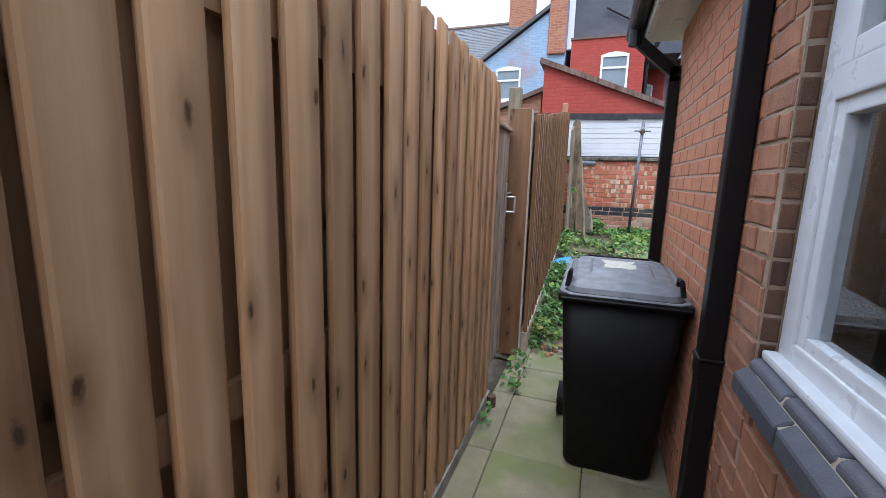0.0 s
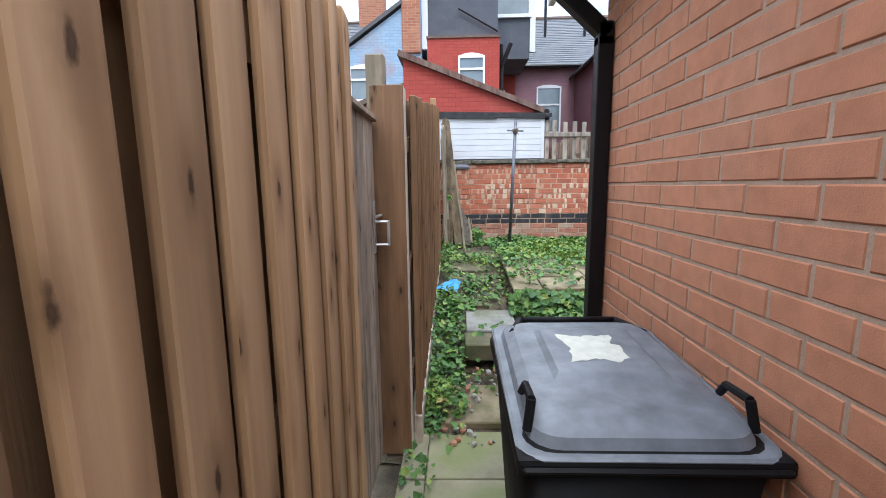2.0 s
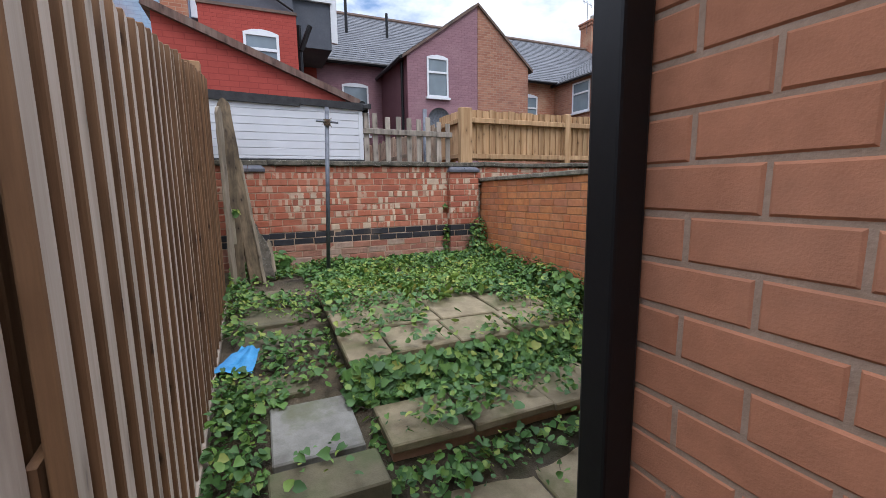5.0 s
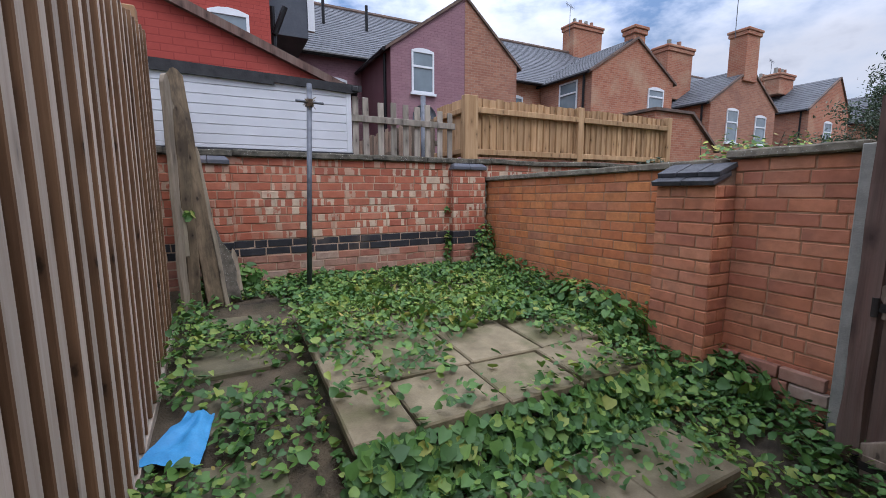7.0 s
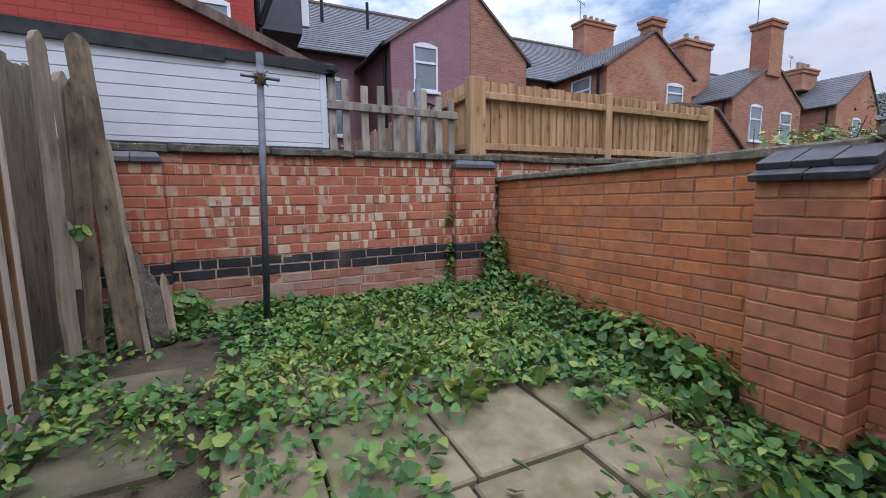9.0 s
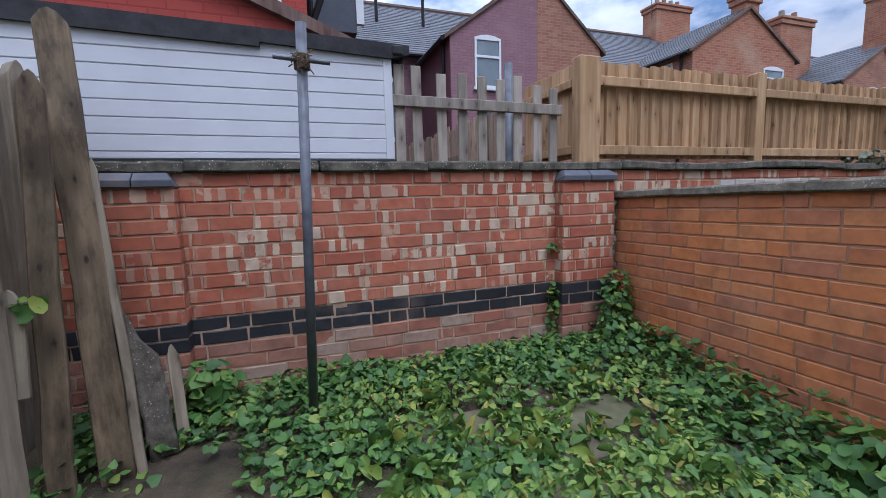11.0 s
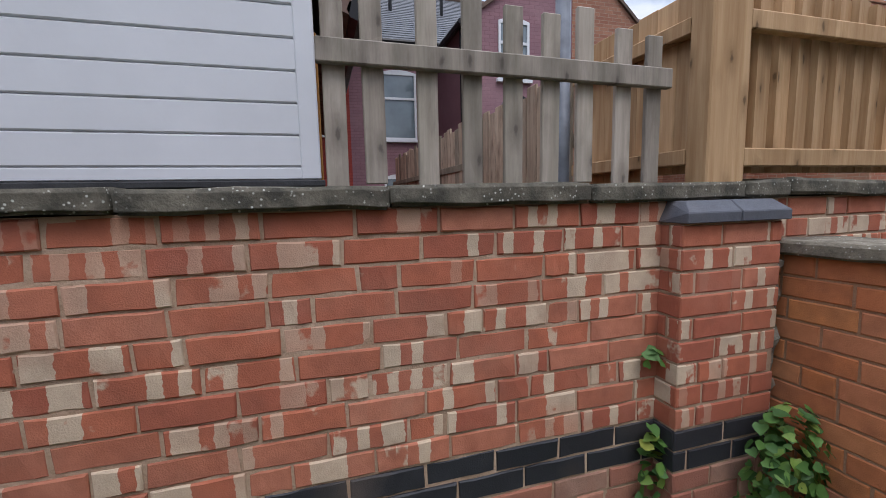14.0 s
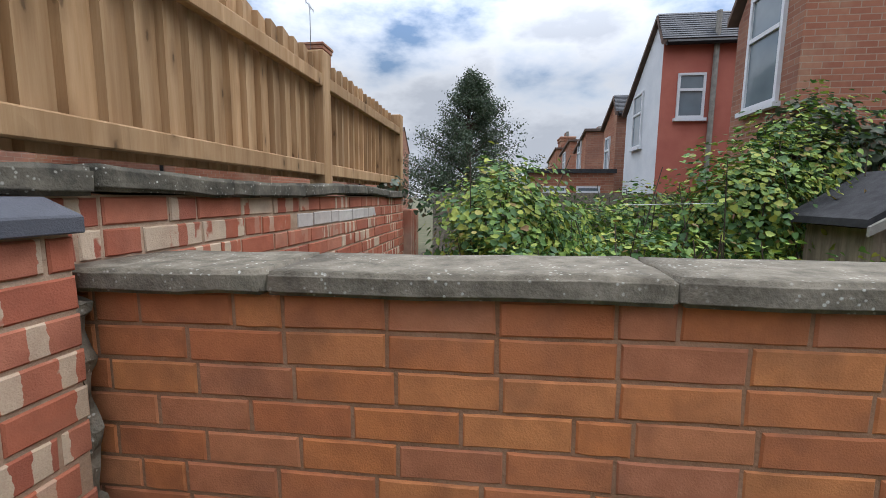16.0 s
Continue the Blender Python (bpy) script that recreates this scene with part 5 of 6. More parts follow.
def slates(owner, a, b, c, d, rows, mat=SLATE):
    """Courses of slates over the slope a-b (eave) to d-c (ridge), each a thin tilted strip."""
    a, b, c, d = map(Vector, (a, b, c, d))
    n = (b - a).cross(d - a).normalized()
    if n.z < 0:
        n = -n
    bm = bmesh.new()
    for k in range(rows):
        f0, f1 = k / rows, min((k + 1.25) / rows, 1)
        p, q = a.lerp(d, f0), b.lerp(c, f0)
        r, s = b.lerp(c, f1), a.lerp(d, f1)
        lo, hi = n * 0.028, n * 0.012
        vs = [bm.verts.new(v) for v in (p + lo, q + lo, r + hi, s + hi, p, q)]
        bm.faces.new(vs[:4])
        bm.faces.new((vs[4], vs[5], vs[1], vs[0]))
    return tagged(part("slate_covering", bm, mat, owner), kind="stuff")


def wing(name, label, xa, xb, y, depth, eave, apex, ax, front, side, wins, far=False, half=None, split=None):
    """Rear wing of a terraced house whose gable looks at -y."""
    own = thing(name, label, "house")
    outline = [(xa, -0.3), (xb, -0.3), (xb, eave), (ax, apex), (xa, eave)]
    if split:
        part("wall", prism([(xa, -0.3), (ax, -0.3), (ax, apex), (xa, eave)], 1, y, y + depth), front, own)
        part("wall", prism([(ax, -0.3), (xb, -0.3), (xb, eave), (ax, apex)], 1, y - 0.012, y + depth), split, own)
    else:
        part("wall", prism(outline, 1, y, y + depth), front, own)
    part("side_wall", box((xa - 0.012, y + 0.01, -0.3), (xa, y + depth, eave)), side, own)
    o = 0.16
    k = (apex - eave) / (ax - xa)
    rf = part("roof", prism([(xa - o, eave - o * k), (ax, apex), (xb + o, eave - o * (apex - eave) / (xb - ax)), (xb + o, eave - o * (apex - eave) / (xb - ax) + 0.09), (ax, apex + 0.09), (xa - o, eave - o * k + 0.09)], 1, y - 0.07, y + depth), LEAD, own)
    slates(own, (xa - o, y + 0.02, eave - o * k + 0.08), (xa - o, y + depth, eave - o * k + 0.08), (ax, y + depth, apex + 0.08), (ax, y + 0.02, apex + 0.08), 14)
    for wx, wz, w, h in wins:
        far_window(own, wx, y - (0.012 if split and wx > ax else 0), wz, w, h)
    part("gutter", tube((xa - 0.2, y, eave - 0.08), (xa - 0.2, y + depth, eave - 0.08), 0.06, sides=8), BLACKPIPE, own)
    part("drainpipe", tube((xa - 0.07, y + 0.35, 0), (xa - 0.07, y + 0.35, eave - 0.1), 0.045, sides=8), BLACKPIPE, own)
    return own


# long roof of the terrace behind the wings
terrace = thing("terrace_main", "row of brick terraced houses under blue-grey slate roofs", "house")
TY = 18.6
part("wall", box((2.1, TY, -0.3), (9.0, TY + 0.3, 6.05)), PURPLE, terrace)
part("wall", box((0.2, TY - 0.01, -0.3), (2.1, TY + 0.3, 6.05)), REDPAINT, terrace)
part("wall", box((9.0, TY, -0.3), (44, TY + 0.3, 6.05)), FARBRICK, terrace)
part("wall", box((-16, TY, -0.3), (0.2, TY + 0.3, 6.05)), FARBRICK_B, terrace)
part("roof", prism([(TY - 0.25, 5.95), (TY + 4.6, 9.3), (TY + 9.2, 5.95)], 0, -16, 44), SLATE, terrace)
slates(terrace, (-16, TY - 0.25, 6.0), (44, TY - 0.25, 6.0), (44, TY + 4.6, 9.35), (-16, TY + 4.6, 9.35), 26)
part("gutter", tube((-16, TY - 0.3, 5.95), (44, TY - 0.3, 5.95), 0.07, sides=8), BLACKPIPE, terrace)
part("ridge", tube((-16, TY + 4.6, 9.36), (44, TY + 4.6, 9.36), 0.12, sides=8), LEAD, terrace)
far_window(terrace, 3.42, TY, 3.5, 0.95, 1.75)
far_window(terrace, 3.42, TY, 0.9, 0.95, 1.6)
far_window(terrace, 1.35, TY - 0.01, 3.6, 0.75, 1.55)
far_window(terrace, 10.9, TY, 4.1, 0.9, 1.3)
for x, z in ((5.4, 7.6), (3.7, 8.4)):
    part("vent_pipe", tube((x, TY + 2.4, z - 1.2), (x, TY + 2.4, z + 1.2), 0.06, sides=8), BLACKPIPE, terrace)
chimney(terrace, 19.1, TY + 4.6, 8.4, 2.2, 0.9, 2.5, 4, FARBRICK)
chimney(terrace, 38.5, TY + 4.6, 8.6, 1.6, 0.9, 1.6, 4, FARBRICK)
chimney(terrace, -4.2, TY + 4.6, 8.8, 1.2, 0.9, 2.3, 3, FARBRICK)
aerial(17.9, TY + 4.4, 10.2, 1.6, 20)
aerial(39.0, TY + 4.4, 10.2, 1.4, 10)

# painted houses
purple = wing("purple_wing", "mauve painted rear wing joined to a brick wing", 4.42, 8.85, 15.7, 3.0, 5.62, 7.35, 6.86, PURPLE, MAROON, [(5.42, 4.42, 0.73, 1.2)], split=FARBRICK_B)
dish = thing("satellite_dish", "grey satellite dish fixed to the mauve wall", "dish", at=(5.35, 15.4, 3.65))
bm = bmesh.new()
bmesh.ops.create_uvsphere(bm, u_segments=18, v_segments=10, radius=0.4)
for v in bm.verts:
    v.co.y *= 0.25
bmesh.ops.delete(bm, geom=[v for v in bm.verts if v.co.y < -0.01], context="VERTS")
part("reflector", bm, STEEL, dish, smooth=True)
part("arm", tube((0, 0.05, 0), (0, -0.35, -0.1), 0.02), STEEL, dish)
part("mount", tube((0, 0.08, 0), (0, 0.31, -0.1), 0.03), STEEL, dish)

red = thing("red_house", "red painted house with a slate-grey clad loft", "house")
part("wall", box((-0.95, 13.3, -0.3), (0.98, 17.0, 5.42)), REDPAINT, red)
part("parapet", box((-0.97, 13.27, 5.40), (1.0, 13.5, 5.46)), LEAD, red)
for k in range(14):
    z = 5.44 + k * 0.3
    part("cladding_board", prism([(14.6, z), (14.8, z), (14.8, z + 0.3), (14.58, z + 0.3)], 0, -1.0, 1.05), GREYCLAD, red)
part("loft", box((1.05, 16.4, 5.7), (2.28, 18.5, 9.6)), GREYCLAD, red)
part("loft", box((-1.0, 14.8, 5.44), (1.05, 18.5, 9.64)), GREYCLAD, red)
part("trim", box((2.28, 16.36, 5.9), (2.46, 16.5, 9.6)), UPVC, red)
part("trim", box((-1.18, 14.5, 5.5), (-1.0, 14.66, 9.6)), UPVC, red)
far_window(red, 1.68, 16.4, 7.05, 1.2, 1.35, arch=False)
far_window(red, 0.05, 14.58, 7.85, 1.1, 1.3, arch=False)
far_window(red, 0.23, 13.3, 4.02, 0.72, 0.92)
part("soil_pipe", tube((1.06, 13.6, 0), (1.06, 13.6, 5.3), 0.06, sides=8), BLACKPIPE, red)
part("hopper", tube((1.08, 13.55, 4.75), (1.3, 13.5, 5.3), 0.06, sides=8), BLACKPIPE, red)
part("branch_pipe", tube((-0.1, 14.5, 6.6), (1.05, 14.5, 5.95), 0.03, sides=8), BLACKPIPE, red)
lean = thing("red_outhouse", "red painted brick outhouse with a mossy sloping roof", "outhouse")
part("wall", prism([(-1.13, -0.3), (1.2, -0.3), (1.2, 2.86), (-1.13, 3.78)], 1, 9.25, 13.3), REDPAINT, lean)
part("roof", prism([(-1.22, 3.80), (1.38, 2.775), (1.40, 2.86), (-1.20, 3.90)], 1, 9.17, 13.3), DARKWOOD, lean)
part("gutter", tube((1.42, 9.17, 2.80), (1.42, 13.2, 2.80), 0.05, sides=8), BLACKPIPE, lean)

blue = thing("blue_house", "flaking blue painted brick gable with a chimney", "house")
part("wall", prism([(-5.2, -0.3), (-1.19, -0.3), (-1.19, 6.9), (-5.2, 4.2)], 1, 14.2, 18.4), BLUEPAINT, blue)
part("roof", prism([(-5.4, 4.12), (-1.7, 6.62), (-1.7, 6.74), (-5.4, 4.24)], 1, 14.1, 18.4), SLATE, blue)
part("chimney", box((-1.72, 14.12, 5.3), (-1.195, 14.6, 7.35), 0.02), FARBRICK, blue)
far_window(blue, -2.9, 14.2, 4.0, 0.8, 0.95)
orange_shed = thing("brick_outhouse", "low bare brick outhouse behind the fence", "outhouse")
part("wall", prism([(-2.4, -0.3), (-1.2, -0.3), (-1.2, 3.3), (-2.4, 2.85)], 1, 9.6, 13), FARBRICK_B, orange_shed)
part("roof", prism([(-2.5, 2.83), (-1.15, 3.33), (-1.15, 3.42), (-2.5, 2.92)], 1, 9.5, 13), LEAD, orange_shed)

# brick wings farther along
w2 = wing("brick_wing", "red brick rear wing with a gable chimney", 12.3, 16.9, 15.7, 3.0, 5.95, 7.35, 14.6, FARBRICK, FARBRICK_B, [(15.85, 4.75, 0.95, 0.85)])
chimney(w2, 14.75, 15.95, 6.9, 0.62, 0.5, 0.95, 0, FARBRICK)
far_window(w2, 12.288, 16.9, 4.55, 1.0, 1.2, face=(-1, 0), arch=False)
w3 = wing("brick_wing", "red brick rear wing with a tall corbelled chimney", 19.6, 25.0, 15.7, 3.2, 5.5, 7.2, 22.5, FARBRICK_B, FARBRICK, [(21.3, 3.75, 0.9, 1.5), (23.7, 3.75, 0.95, 1.35)])
chimney(w3, 22.35, 16.0, 6.6, 1.05, 0.8, 2.35, 0, FARBRICK)
aerial(21.7, 16.1, 8.6, 1.9, 5)
chimney(w3, 20.3, 18.2, 6.0, 1.9, 0.8, 2.5, 2, FARBRICK)
w4 = wing("brick_wing", "small brick rear wing in the distance", 28.4, 33.0, 15.7, 3.0, 5.9, 7.8, 31.5, FARBRICK, FARBRICK_B, [(30.6, 3.9, 0.9, 1.4)])
chimney(w4, 30.3, 18.2, 7.2, 1.6, 0.8, 1.2, 4, FARBRICK)
w5 = wing("brick_wing", "small brick rear wing in the distance", 37.0, 41.5, 15.7, 3.0, 5.9, 7.8, 39.5, FARBRICK_B, FARBRICK, [(38.6, 3.9, 0.9, 1.4)])
low = thing("brick_outhouse", "low brick outhouse with a sloping slate roof", "outhouse")
part("wall", prism([(12.6, -0.3), (15.9, -0.3), (15.9, 3.0), (14.4, 4.1), (12.6, 4.1)], 1, 13.2, 15.7), FARBRICK, low)
part("roof", prism([(12.5, 4.11), (14.42, 4.11), (16.1, 2.88), (16.1, 2.97), (14.45, 4.2), (12.5, 4.2)], 1, 13.1, 15.7), LEAD, low)


# wings of the near terrace, looking at +y
def near_wing(name, label, xa, xb, y, front, side, za, zb, wins=(), ridge=None):
    """A wing with its end wall at y looking at +y and its long wall at xa looking at -x; eaves za at xa and zb at xb; ridge: x and z."""
    own = thing(name, label, "house")
    crest = [ridge] if ridge else []
    part("wall", prism([(xa, -0.3), (xb, -0.3), (xb, zb), *crest, (xa, za)], 1, y - 9.0, y), front, own)
    part("side_wall", box((xa - 0.015, y - 9.0, -0.3), (xa, y - 0.002, za)), side, own)
    top = [(xb + 0.15, zb + 0.02), *crest, (xa - 0.15, za - 0.05 if ridge else za + 0.02)]
    part("roof", prism(top + [(x, z + 0.1) for x, z in reversed(top)], 1, y - 9.0, y + 0.1), LEAD, own)
    if ridge:
        slates(own, (xa - 0.15, y + 0.08, za + 0.06), (xa - 0.15, y - 9, za + 0.06), (ridge[0], y - 9, ridge[1] + 0.12), (ridge[0], y + 0.08, ridge[1] + 0.12), 12)
        part("gutter", tube((xa - 0.2, y, za - 0.03), (xa - 0.2, y - 9, za - 0.03), 0.06, sides=8), BLACKPIPE, own)
    for w in wins:
        far_window(own, *w)
    return own


nw1 = near_wing("brick_wing", "tall brown brick rear wing with a white window", 8.0, 9.5, 3.55, FARBRICK_B, FARBRICK, 6.9, 4.55, [(8.72, 3.56, 3.15, 0.8, 1.6, (0, 1), False)])
part("drainpipe", tube((7.95, 1.6, 0), (7.95, 1.6, 7), 0.05, sides=8), FARBRICK, nw1)
nw2 = near_wing("rendered_wing", "rear wing with a white rendered end and red side wall", 12.7, 15.3, 3.55, WHITERENDER, PINKRENDER, 5.35, 4.2, [(14.2, 3.56, 3.2, 0.75, 1.4, (0, 1), False), (12.685, 2.9, 3.7, 0.6, 1.0, (-1, 0), False)], (13.0, 6.0))
part("drainpipe", tube((12.62, 2.45, 0), (12.62, 2.45, 6.0), 0.06, sides=8), CONCRETE, nw2)
nw3 = near_wing("brick_wing", "brick rear wing with a slate roof and white window", 16.4, 18.0, 3.55, FARBRICK, FARBRICK_B, 4.5, 4.2, [(17.3, 3.56, 2.7, 0.6, 1.2, (0, 1), False)], (16.6, 5.0))
nw4 = near_wing("brick_wing", "brick rear wing in the distance", 21.5, 24.0, 3.5, FARBRICK, FARBRICK_B, 4.7, 4.0, [(22.8, 3.52, 3.0, 0.8, 1.5, (0, 1), False)])
nw5 = near_wing("brick_wing", "brick rear wing far down the terrace", 26.5, 30.0, 3.4, FARBRICK_B, FARBRICK, 4.9, 4.4, [(28.2, 3.42, 3.0, 0.9, 1.5, (0, 1), False)])
chimney(nw5, 28.5, 1.5, 4.2, 1.2, 0.8, 1.4, 3, FARBRICK)
nw6 = near_wing("brick_wing", "brick rear wing far down the terrace", 33.0, 38.0, 3.3, FARBRICK, FARBRICK, 5.2, 4.6)
chimney(nw6, 34, 2.5, 4.6, 1.6, 0.9, 1.5, 4, FARBRICK)
low2 = thing("flat_outhouse", "low flat-roofed brick outhouse with two small windows", "outhouse")
part("wall", box((15.5, 3.75, -0.3), (16.3, 6.3, 2.6)), FARBRICK, low2)
part("roof", box((15.4, 3.7, 2.6), (16.4, 6.4, 2.72)), FELT, low2)
far_window(low2, 15.49, 5.5, 1.7, 0.7, 0.5, (-1, 0), False)
far_window(low2, 15.49, 4.5, 1.7, 0.7, 0.5, (-1, 0), False)
alone("wall_garden_far", box((11.0, 3.5, -0.3), (11.2, 8.6, 1.95)), COPING, "low grey garden wall beyond the hedge", "wall", "structure")
end_pier = thing("wall_end_pier", "crumbling brick pier at the end of the garden wall", "pier", kind="structure")
part("core", box((6.15, 8.05, 0.2), (6.5, 8.36, 1.72), 0.01), BRICK_KISS, end_pier)

hut = thing("garden_shed", "small weathered timber garden shed with a felt roof", "shed")
for k in range(10):
    z = 0.6 + k * 0.105
    part("cladding_board", prism([(5.5, z), (5.512, z + 0.11), (5.53, z + 0.11), (5.53, z)], 1, 3.6, 4.4), GREYWOOD, hut)
part("body", box((5.531, 3.6, 0.4), (6.25, 4.4, 1.64)), GREYWOOD, hut)
part("corner_post", box((5.49, 4.38, 0.4), (5.56, 4.44, 1.64)), GREYWOOD, hut)
part("roof", prism([(3.3, 1.66), (3.95, 2.04), (4.56, 1.66), (4.56, 1.72), (3.95, 2.11), (3.3, 1.73)], 0, 5.4, 6.3), FELT, hut)
part("barge_board", prism([(3.95, 1.97), (4.56, 1.60), (4.56, 1.67), (3.95, 2.05)], 0, 5.37, 5.399), CONCRETE, hut)
line = alone("washing_line", tube((5.6, 6.2, 1.80), (8.0, 3.0, 1.84), 0.0025, sides=6), UPVC, "thin white washing line across the garden", "line")


# ---- plants ----
def scatter(name, places, material, label, category, seed, cup=0.14, parent=None, shape="heart"):
    """One mesh of many small folded leaves. places: (point, size, facing normal)."""
    rng = random.Random(seed)
    if shape == "heart":
        pts = [(0, 0, 0), (-0.36, -0.06, 1), (-0.50, 0.28, 1), (-0.30, 0.68, 1), (0, 1.0, 0.2), (0.30, 0.68, 1), (0.50, 0.28, 1), (0.36, -0.06, 1), (0, 0.45, 0)]
    elif shape == "ovate":
        pts = [(0, 0, 0), (-0.24, 0.12, 1), (-0.34, 0.40, 1), (-0.22, 0.76, 1), (0, 1.08, 0.2), (0.22, 0.76, 1), (0.34, 0.40, 1), (0.24, 0.12, 1), (0, 0.5, 0)]
    else:
        pts = [(0, 0, 0), (-0.16, 0.15, 1), (-0.24, 0.45, 1), (-0.14, 0.8, 1), (0, 1.0, 0.2), (0.14, 0.8, 1), (0.24, 0.45, 1), (0.16, 0.15, 1), (0, 0.5, 0)]
    vs, fs = [], []
    for p, s, n in places:
        n = Vector(n).normalized()
        q = n.to_track_quat("Z", "Y").to_matrix() @ Matrix.Rotation(rng.uniform(0, 6.283), 3, "Z")
        base = len(vs)
        sx = rng.uniform(0.8, 1.15)
        curl = rng.uniform(-0.25, 0.1)
        for x, y, up in pts:
            vs.append(p + q @ Vector((x * s * sx, y * s - s * 0.4, (up * cup + curl * y * y) * s)))
        for k in range(8):
            fs.append((base + 8, base + k, base + (k + 1) % 8))
    me = bpy.data.meshes.new(name)
    me.from_pydata(vs, [], fs)
    me.materials.append(material)
    for pl in me.polygons:
        pl.use_smooth = True
    ob = new(name, me)
    if parent:
        ob.parent = parent
    return tagged(ob, label, category, "", "stuff")


rng = random.Random(77)


BARE = [(1.95, 7.15, 0.34), (1.25, 7.3, 0.24), (0.12, 7.1, 0.42), (1.65, 6.95, 0.2), (0.85, 7.05, 0.16), (2.25, 6.7, 0.18), (2.35, 4.75, 0.25), (1.5, 4.3, 0.3)]


def cover(x, y):
    """How thickly ivy covers the yard at a place, 0 to 1."""
    n = 0.5 + 0.9 * noise.noise(Vector((x * 1.7, y * 1.7, 2.0))) + 0.35 * noise.noise(Vector((x * 5, y * 5, 5.0)))
    k = 0.55 * n + 0.35
    if 0.33 < x < 2.08 and 5.2 < y < 6.75:
        k = 0.9 * n - 0.33 + max(0, (y - 5.95)) * 1.5 + max(0, x - 1.45) * 0.9
    elif -0.14 < x < 0.36 and 4.4 < y < 5.22:
        k = 0.25 * n - 0.1
    elif 0.42 < x < 1.9 and 4.62 < y < 5.03:
        k = 0.6 * n - 0.05
    elif y < 4.62 and x > -0.14:
        k = 0.35 * n - 0.08 + (0.35 if y > 4.45 else 0)
        if y < 4.0:
            k -= 0.2
    elif x < 0.3 and y > 5.2 and x > -0.25:
        k = 0.6 * n + 0.02
    if x > 2.3 or y > 7.6 or (5.03 < y < 5.2 and x > 0.3):
        k += 0.35
    if x < -0.2 and y < 5.3:
        k += 0.3
    if x < -0.15 and 5.5 < y < 5.95:
        k = 0.0
    for bx, by, br in BARE:
        k -= 1.1 * max(0.0, 1 - math.hypot(x - bx, (y - by) * 1.4) / br)
    return k


def surface(x, y):
    z = yard_z(x, y)
    if 0.33 < x < 2.08 and 5.2 < y < 6.75:
        z = max(z, terrace_z(x, y) + 0.005)
    elif -0.14 < x < 0.36 and 4.4 < y < 5.22:
        z = max(z, 0.345)
    elif 0.42 < x < 1.9 and 4.62 < y < 5.03:
        z = max(z, 0.35)
    elif y < 4.55 and x > -0.3:
        z = max(z, 0.11 + 0.08 * (y - 3.9))
    return z


spots = []
while len(spots) < 19000:
    x, y = rng.uniform(-0.39, 2.79), rng.uniform(3.75, 8.1)
    if rng.random() > cover(x, y):
        continue
    edge = max(0, 1 - min(2.8 - x, x + 0.42) / 0.35)
    z = surface(x, y) + rng.uniform(0.01, 0.085) + edge * rng.uniform(0, 0.16)
    tilt = 0.8
    spots.append((Vector((x, y, z)), rng.choice((0.022, 0.03, 0.036, 0.044, 0.055)) * rng.uniform(0.85, 1.15), (rng.gauss(0, tilt) * 0.7, rng.gauss(-0.15, tilt) * 0.7, 1)))
for k in range(900):
    x = rng.uniform(0.3, 2.15)
    low = rng.random()
    spots.append((Vector((x, 5.19 - 0.14 * (1 - low) + rng.gauss(0, 0.02), 0.33 + 0.22 * low)), rng.uniform(0.035, 0.075), (rng.gauss(0, 0.4), -0.8 + rng.gauss(0, 0.4), 0.7)))
ivy, weeds = [], []
for p, size, up in spots:
    pale = noise.noise(Vector((p.x * 1.3, p.y * 1.3, 9.0))) + 0.5 * noise.noise(Vector((p.x * 4, p.y * 4, 3.0))) + (0.22 if 0.6 < p.x < 2.1 and 6.2 < p.y < 7.7 else -0.12)
    (weeds if pale > 0.12 + rng.gauss(0, 0.12) else ivy).append((p, size, up))
scatter("ivy_ground_cover", ivy, LEAF, "dense creeping ivy with dark green heart-shaped leaves", "ivy", 5)
scatter("weed_ground_cover", [(p, size * 0.95, up) for p, size, up in weeds], WEEDLEAF, "low yellow-green weeds spreading among the ivy", "weed", 15, shape="ovate")
tuft = []
for k in range(90):
    cx, cy = rng.uniform(0.7, 2.2), rng.uniform(5.9, 7.7)
    for j in range(7):
        tuft.append((Vector((cx + rng.gauss(0, 0.03), cy + rng.gauss(0, 0.03), surface(cx, cy) + rng.uniform(0.02, 0.07))), rng.uniform(0.07, 0.13), (rng.gauss(0, 1.1), rng.gauss(0, 1.1), 0.5)))
scatter("grass_tufts", tuft, WEEDLEAF, "narrow-leaved grass tufts among the weeds", "grass", 16, shape="long")
# thin stalks of the ground cover
bm = bmesh.new()
for k in range(260):
    p, s, n = spots[rng.randrange(len(spots))]
    q = p + Vector((rng.uniform(-0.1, 0.1), rng.uniform(-0.1, 0.1), -rng.uniform(0.02, 0.06)))
    tube(p, q, 0.0018, sides=4, bm=bm)
tagged(link_mesh("ivy_stems", bm, BARK), "thin brown runners among the ivy", "ivy", "", "stuff")

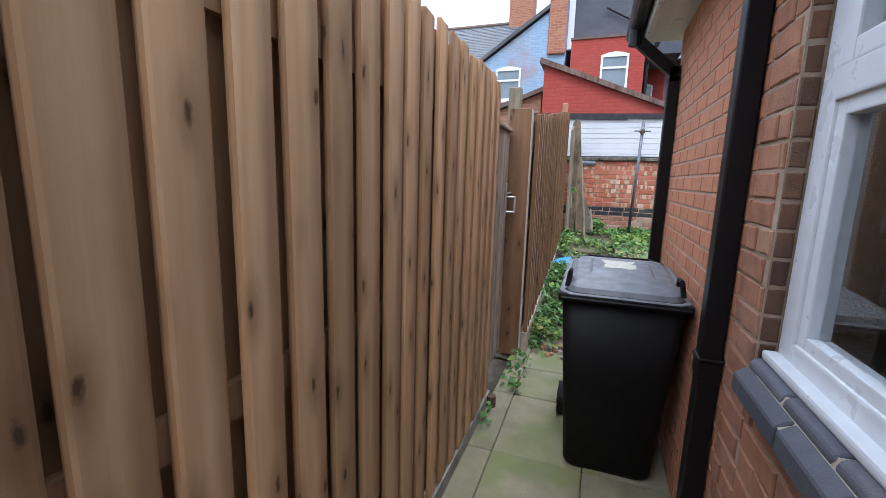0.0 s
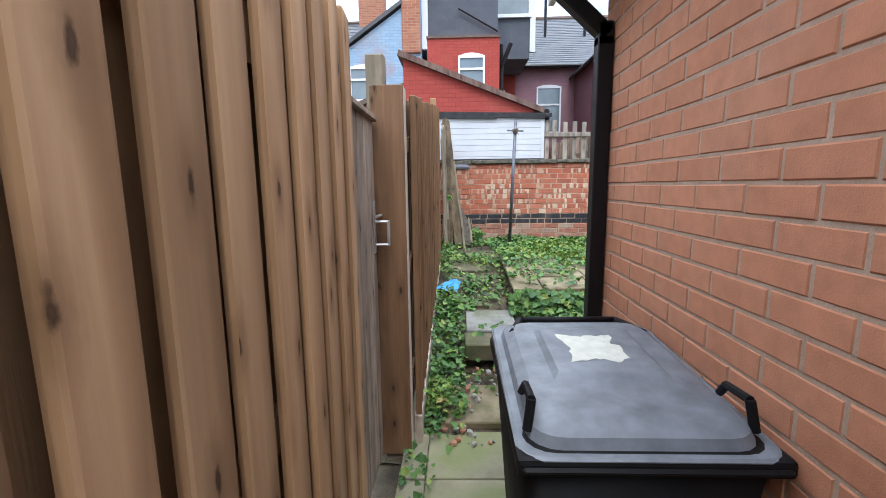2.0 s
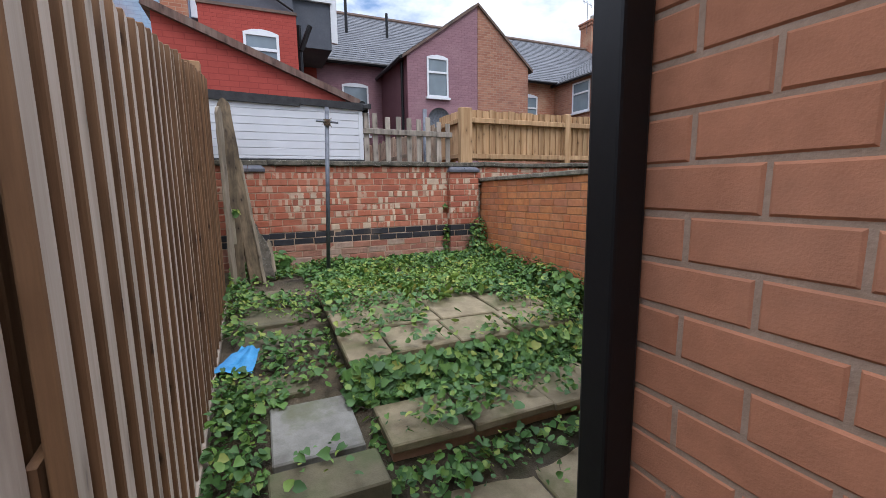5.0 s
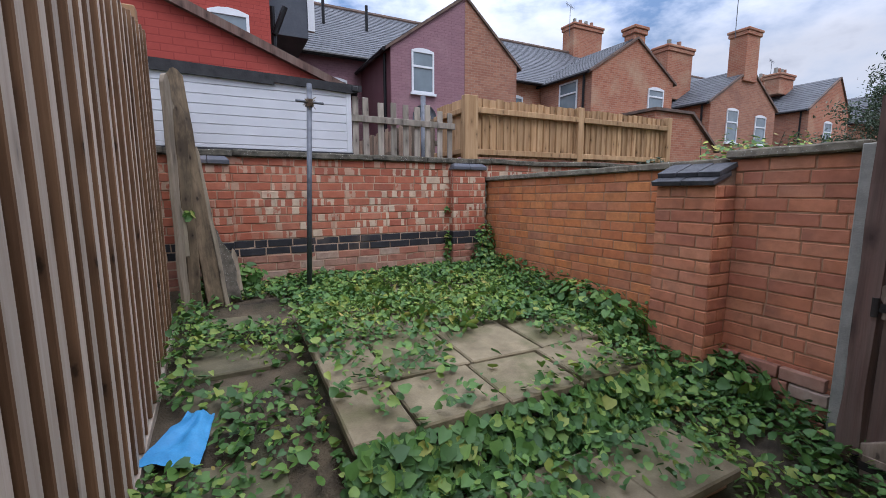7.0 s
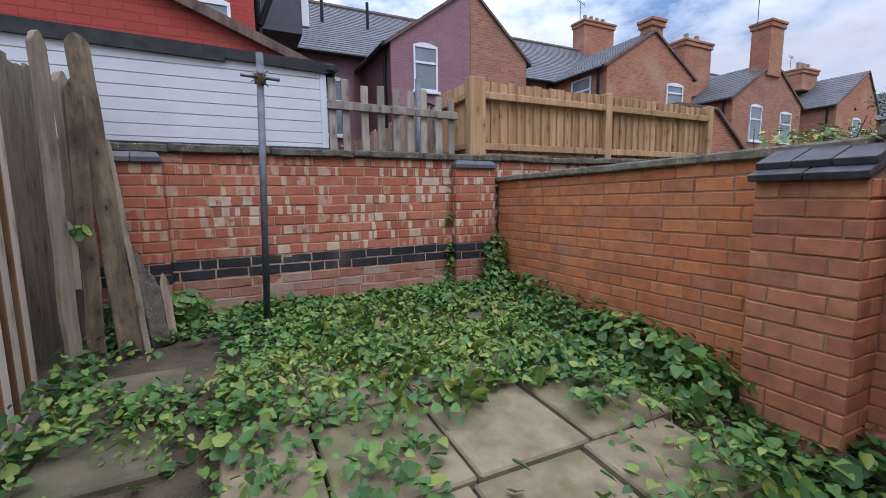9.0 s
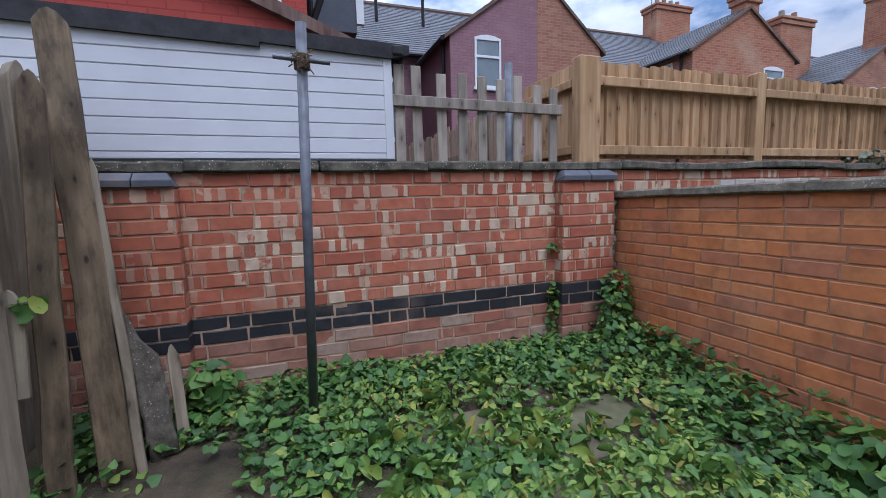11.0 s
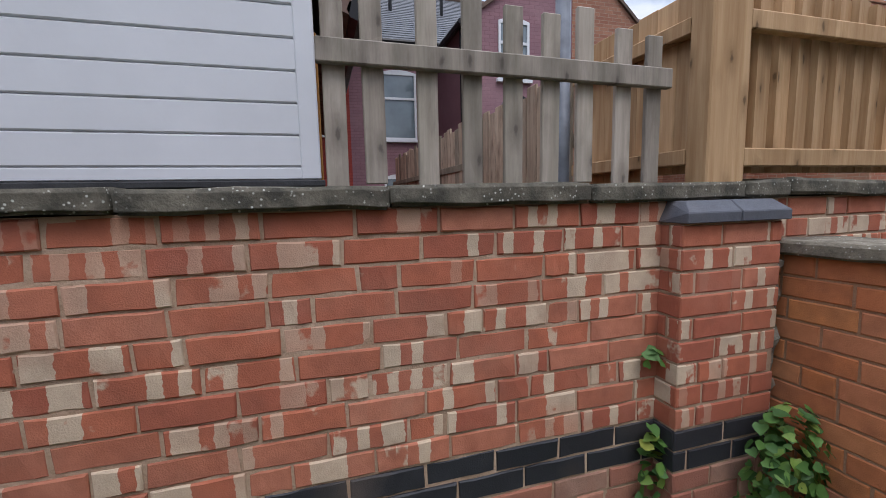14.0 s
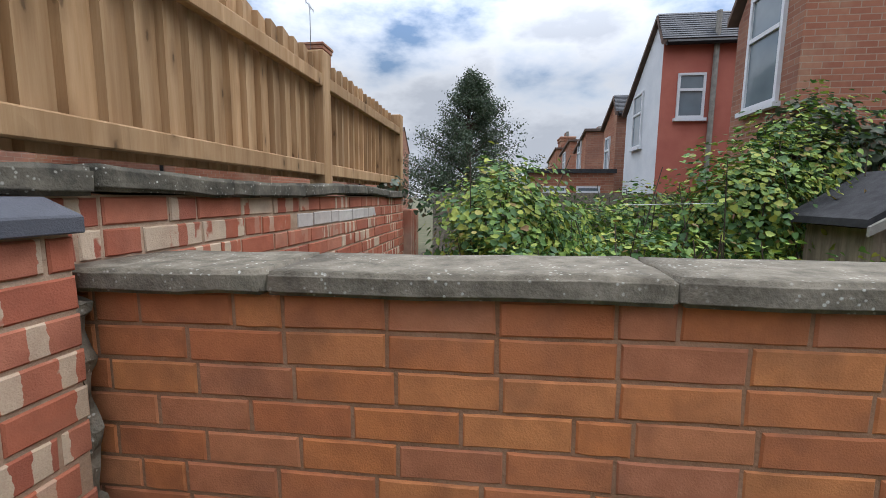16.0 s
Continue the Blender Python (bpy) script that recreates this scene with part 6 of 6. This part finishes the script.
# weeds on the alley path and climbers on the walls
spots = []
for cx, cy, r, n in ((-0.42, 3.3, 0.12, 40), (-0.38, 2.95, 0.08, 22), (-0.33, 3.75, 0.1, 60), (-0.36, 4.1, 0.1, 90), (-0.46, 2.5, 0.05, 10)):
    for k in range(n):
        x, y = rng.gauss(cx, r * 0.6), rng.gauss(cy, r)
        spots.append((Vector((max(x, -0.47 if cy < 3.5 else -0.38), y, max(yard_z(x, y) if y > 3.6 else 0.05, 0.05) + rng.uniform(0.01, 0.1))), rng.uniform(0.02, 0.05), (rng.gauss(0, 0.6), rng.gauss(-0.3, 0.6), 1)))
scatter("path_weeds", spots, LEAF, "small green weeds growing along the path edge", "weed", 6)


def climber(name, label, blobs, size, seed, material=LEAF, lumps=False):
    r_ = random.Random(seed)
    sp = []
    for cx, cy, cz, rx, ry, rz, n in blobs:
        for k in range(n):
            d = Vector((r_.gauss(0, 1), r_.gauss(0, 1), r_.gauss(0, 1))).normalized()
            s = r_.uniform(0.55, 1.05)
            if lumps:
                s *= 1.03 + 0.34 * noise.noise(Vector((cx, cy, cz)) + d * 2.6)
                if noise.noise((Vector((cx, cy, cz)) + d * rx) * 3.1) < -0.12 and s > 0.7:
                    s *= 0.72
            sp.append((Vector((cx + d.x * rx * s, cy + d.y * ry * s, cz + d.z * rz * s)), r_.uniform(size * 0.6, size * 1.3), d + Vector((0, -0.3, 0.5)) + Vector((r_.gauss(0, 0.3), r_.gauss(0, 0.3), r_.gauss(0, 0.3)))))
    return scatter(name, sp, material, label, "climber", seed)


climber("corner_bush", "leafy green climber in the wall corner", [(2.68, 7.92, 0.92, 0.13, 0.10, 0.24, 260), (2.62, 7.80, 0.74, 0.2, 0.16, 0.12, 220)], 0.04, 3)
climber("wall_climber", "thin ivy climbing beside the brick pier", [(2.27, 8.09, 0.85, 0.05, 0.03, 0.2, 46), (2.26, 8.1, 1.30, 0.03, 0.02, 0.05, 7)], 0.045, 4)
climber("wall_foot_bush", "ivy heaped against the foot of the side wall", [(2.6, 6.2, 0.62, 0.2, 0.5, 0.16, 260), (2.6, 5.1, 0.42, 0.16, 0.3, 0.10, 90), (2.45, 5.75, 0.56, 0.2, 0.25, 0.14, 110), (0.1, 7.95, 0.75, 0.14, 0.1, 0.12, 90)], 0.065, 5)
climber("fence_climber", "green leaves caught between planks and fence", [(-0.3, 7.35, 1.35, 0.05, 0.04, 0.04, 9)], 0.06, 6)

# hedge in the neighbour's garden
blobs = []
r_ = random.Random(15)
for cx, cy, cz, rx, ry, rz, n in [(6.3, 7.1, 1.45, 0.9, 0.8, 0.75, 1500), (7.2, 6.4, 1.25, 0.9, 0.8, 0.6, 1300), (8.3, 7.3, 1.55, 0.7, 0.6, 0.8, 700), (7.4, 5.4, 1.35, 0.9, 0.9, 0.65, 1300), (6.9, 4.6, 1.6, 0.9, 0.8, 0.9, 1500), (7.3, 3.9, 2.0, 0.9, 0.7, 0.95, 1500), (5.4, 7.0, 0.95, 0.8, 0.8, 0.6, 1000), (5.6, 5.9, 1.0, 0.9, 0.9, 0.6, 1200), (5.2, 5.0, 0.95, 0.6, 0.6, 0.55, 700), (4.6, 6.3, 0.85, 0.7, 0.8, 0.5, 700)]:
    blobs.append((cx, cy, cz, rx, ry, rz, int(n * 2.9)))
hedge = climber("hedge", "overgrown hedge of yellow-green bramble and ivy leaves", blobs, 0.057, 8, HEDGELEAF, True)
bm = bmesh.new()
for k in range(220):
    b = blobs[r_.randrange(len(blobs))]
    p = Vector((b[0] + r_.gauss(0, b[3] * 0.4), b[1] + r_.gauss(0, b[4] * 0.4), 0.4))
    q = p + Vector((r_.gauss(0, 0.35), r_.gauss(0, 0.35), r_.uniform(0.5, b[2] + b[5] - 0.3)))
    tube(p, q, 0.012, 0.004, 5, bm)
tagged(link_mesh("hedge_stems", bm, BARK), "tangled brown stems inside the hedge", "hedge", "", "stuff")
climber("shrub", "dull grey-green shrub before the brick house", [(7.8, 3.5, 2.5, 0.8, 0.4, 0.6, 900), (7.0, 3.4, 2.2, 0.6, 0.4, 0.55, 600), (6.4, 3.2, 2.0, 0.6, 0.4, 0.5, 500)], 0.10, 9, BUDDLEIA)
climber("wall_top_creeper", "dead and green creeper trailing over the wall end", [(6.0, 8.2, 1.95, 0.35, 0.15, 0.1, 80), (6.4, 8.0, 1.8, 0.3, 0.2, 0.15, 80)], 0.05, 10, BUDDLEIA)


def tree(x, y, z, h, r, seed):
    """A dense dark evergreen: trunk, limbs, and a broken cone of small leaves."""
    r_ = random.Random(seed)
    own = thing("evergreen_tree", "dark bushy evergreen tree with a pointed crown", "tree", at=(x, y, z))
    bm = tube((0, 0, 0), (0.05, 0.05, h * 0.5), 0.16, 0.09, 10)
    tube((0.05, 0.05, h * 0.5), (0, 0.1, h * 0.97), 0.09, 0.02, 8, bm)
    part("trunk", bm, BARK, own)
    bm = bmesh.new()
    sp = []
    for k in range(230):
        f = r_.random() ** 1.25
        zz = h * (0.2 + 0.78 * f)
        a = r_.uniform(0, 6.283)
        reach = r * (1 - f) ** 0.86 * r_.uniform(0.55, 1.12) + 0.05
        tip = Vector((math.cos(a) * reach, math.sin(a) * reach, zz + reach * 0.35))
        tube((0, 0, zz - 0.1), tip, 0.02, 0.006, 5, bm)
        for j in range(150):
            u = r_.uniform(0.35, 1.08)
            p = tip * u + Vector((0, 0, zz * (1 - u))) + Vector((r_.gauss(0, 0.10), r_.gauss(0, 0.10), r_.gauss(0, 0.12)))
            sp.append((p, r_.uniform(0.05, 0.10), (r_.gauss(0, 1), r_.gauss(0, 1), r_.gauss(0.4, 1))))
    part("branchwork", bm, BARK, own)
    scatter("crown", sp, DARKLEAF, "", "", seed, parent=own, shape="long")


tree(16.5, 8.2, 0, 5.9, 2.75, 3)
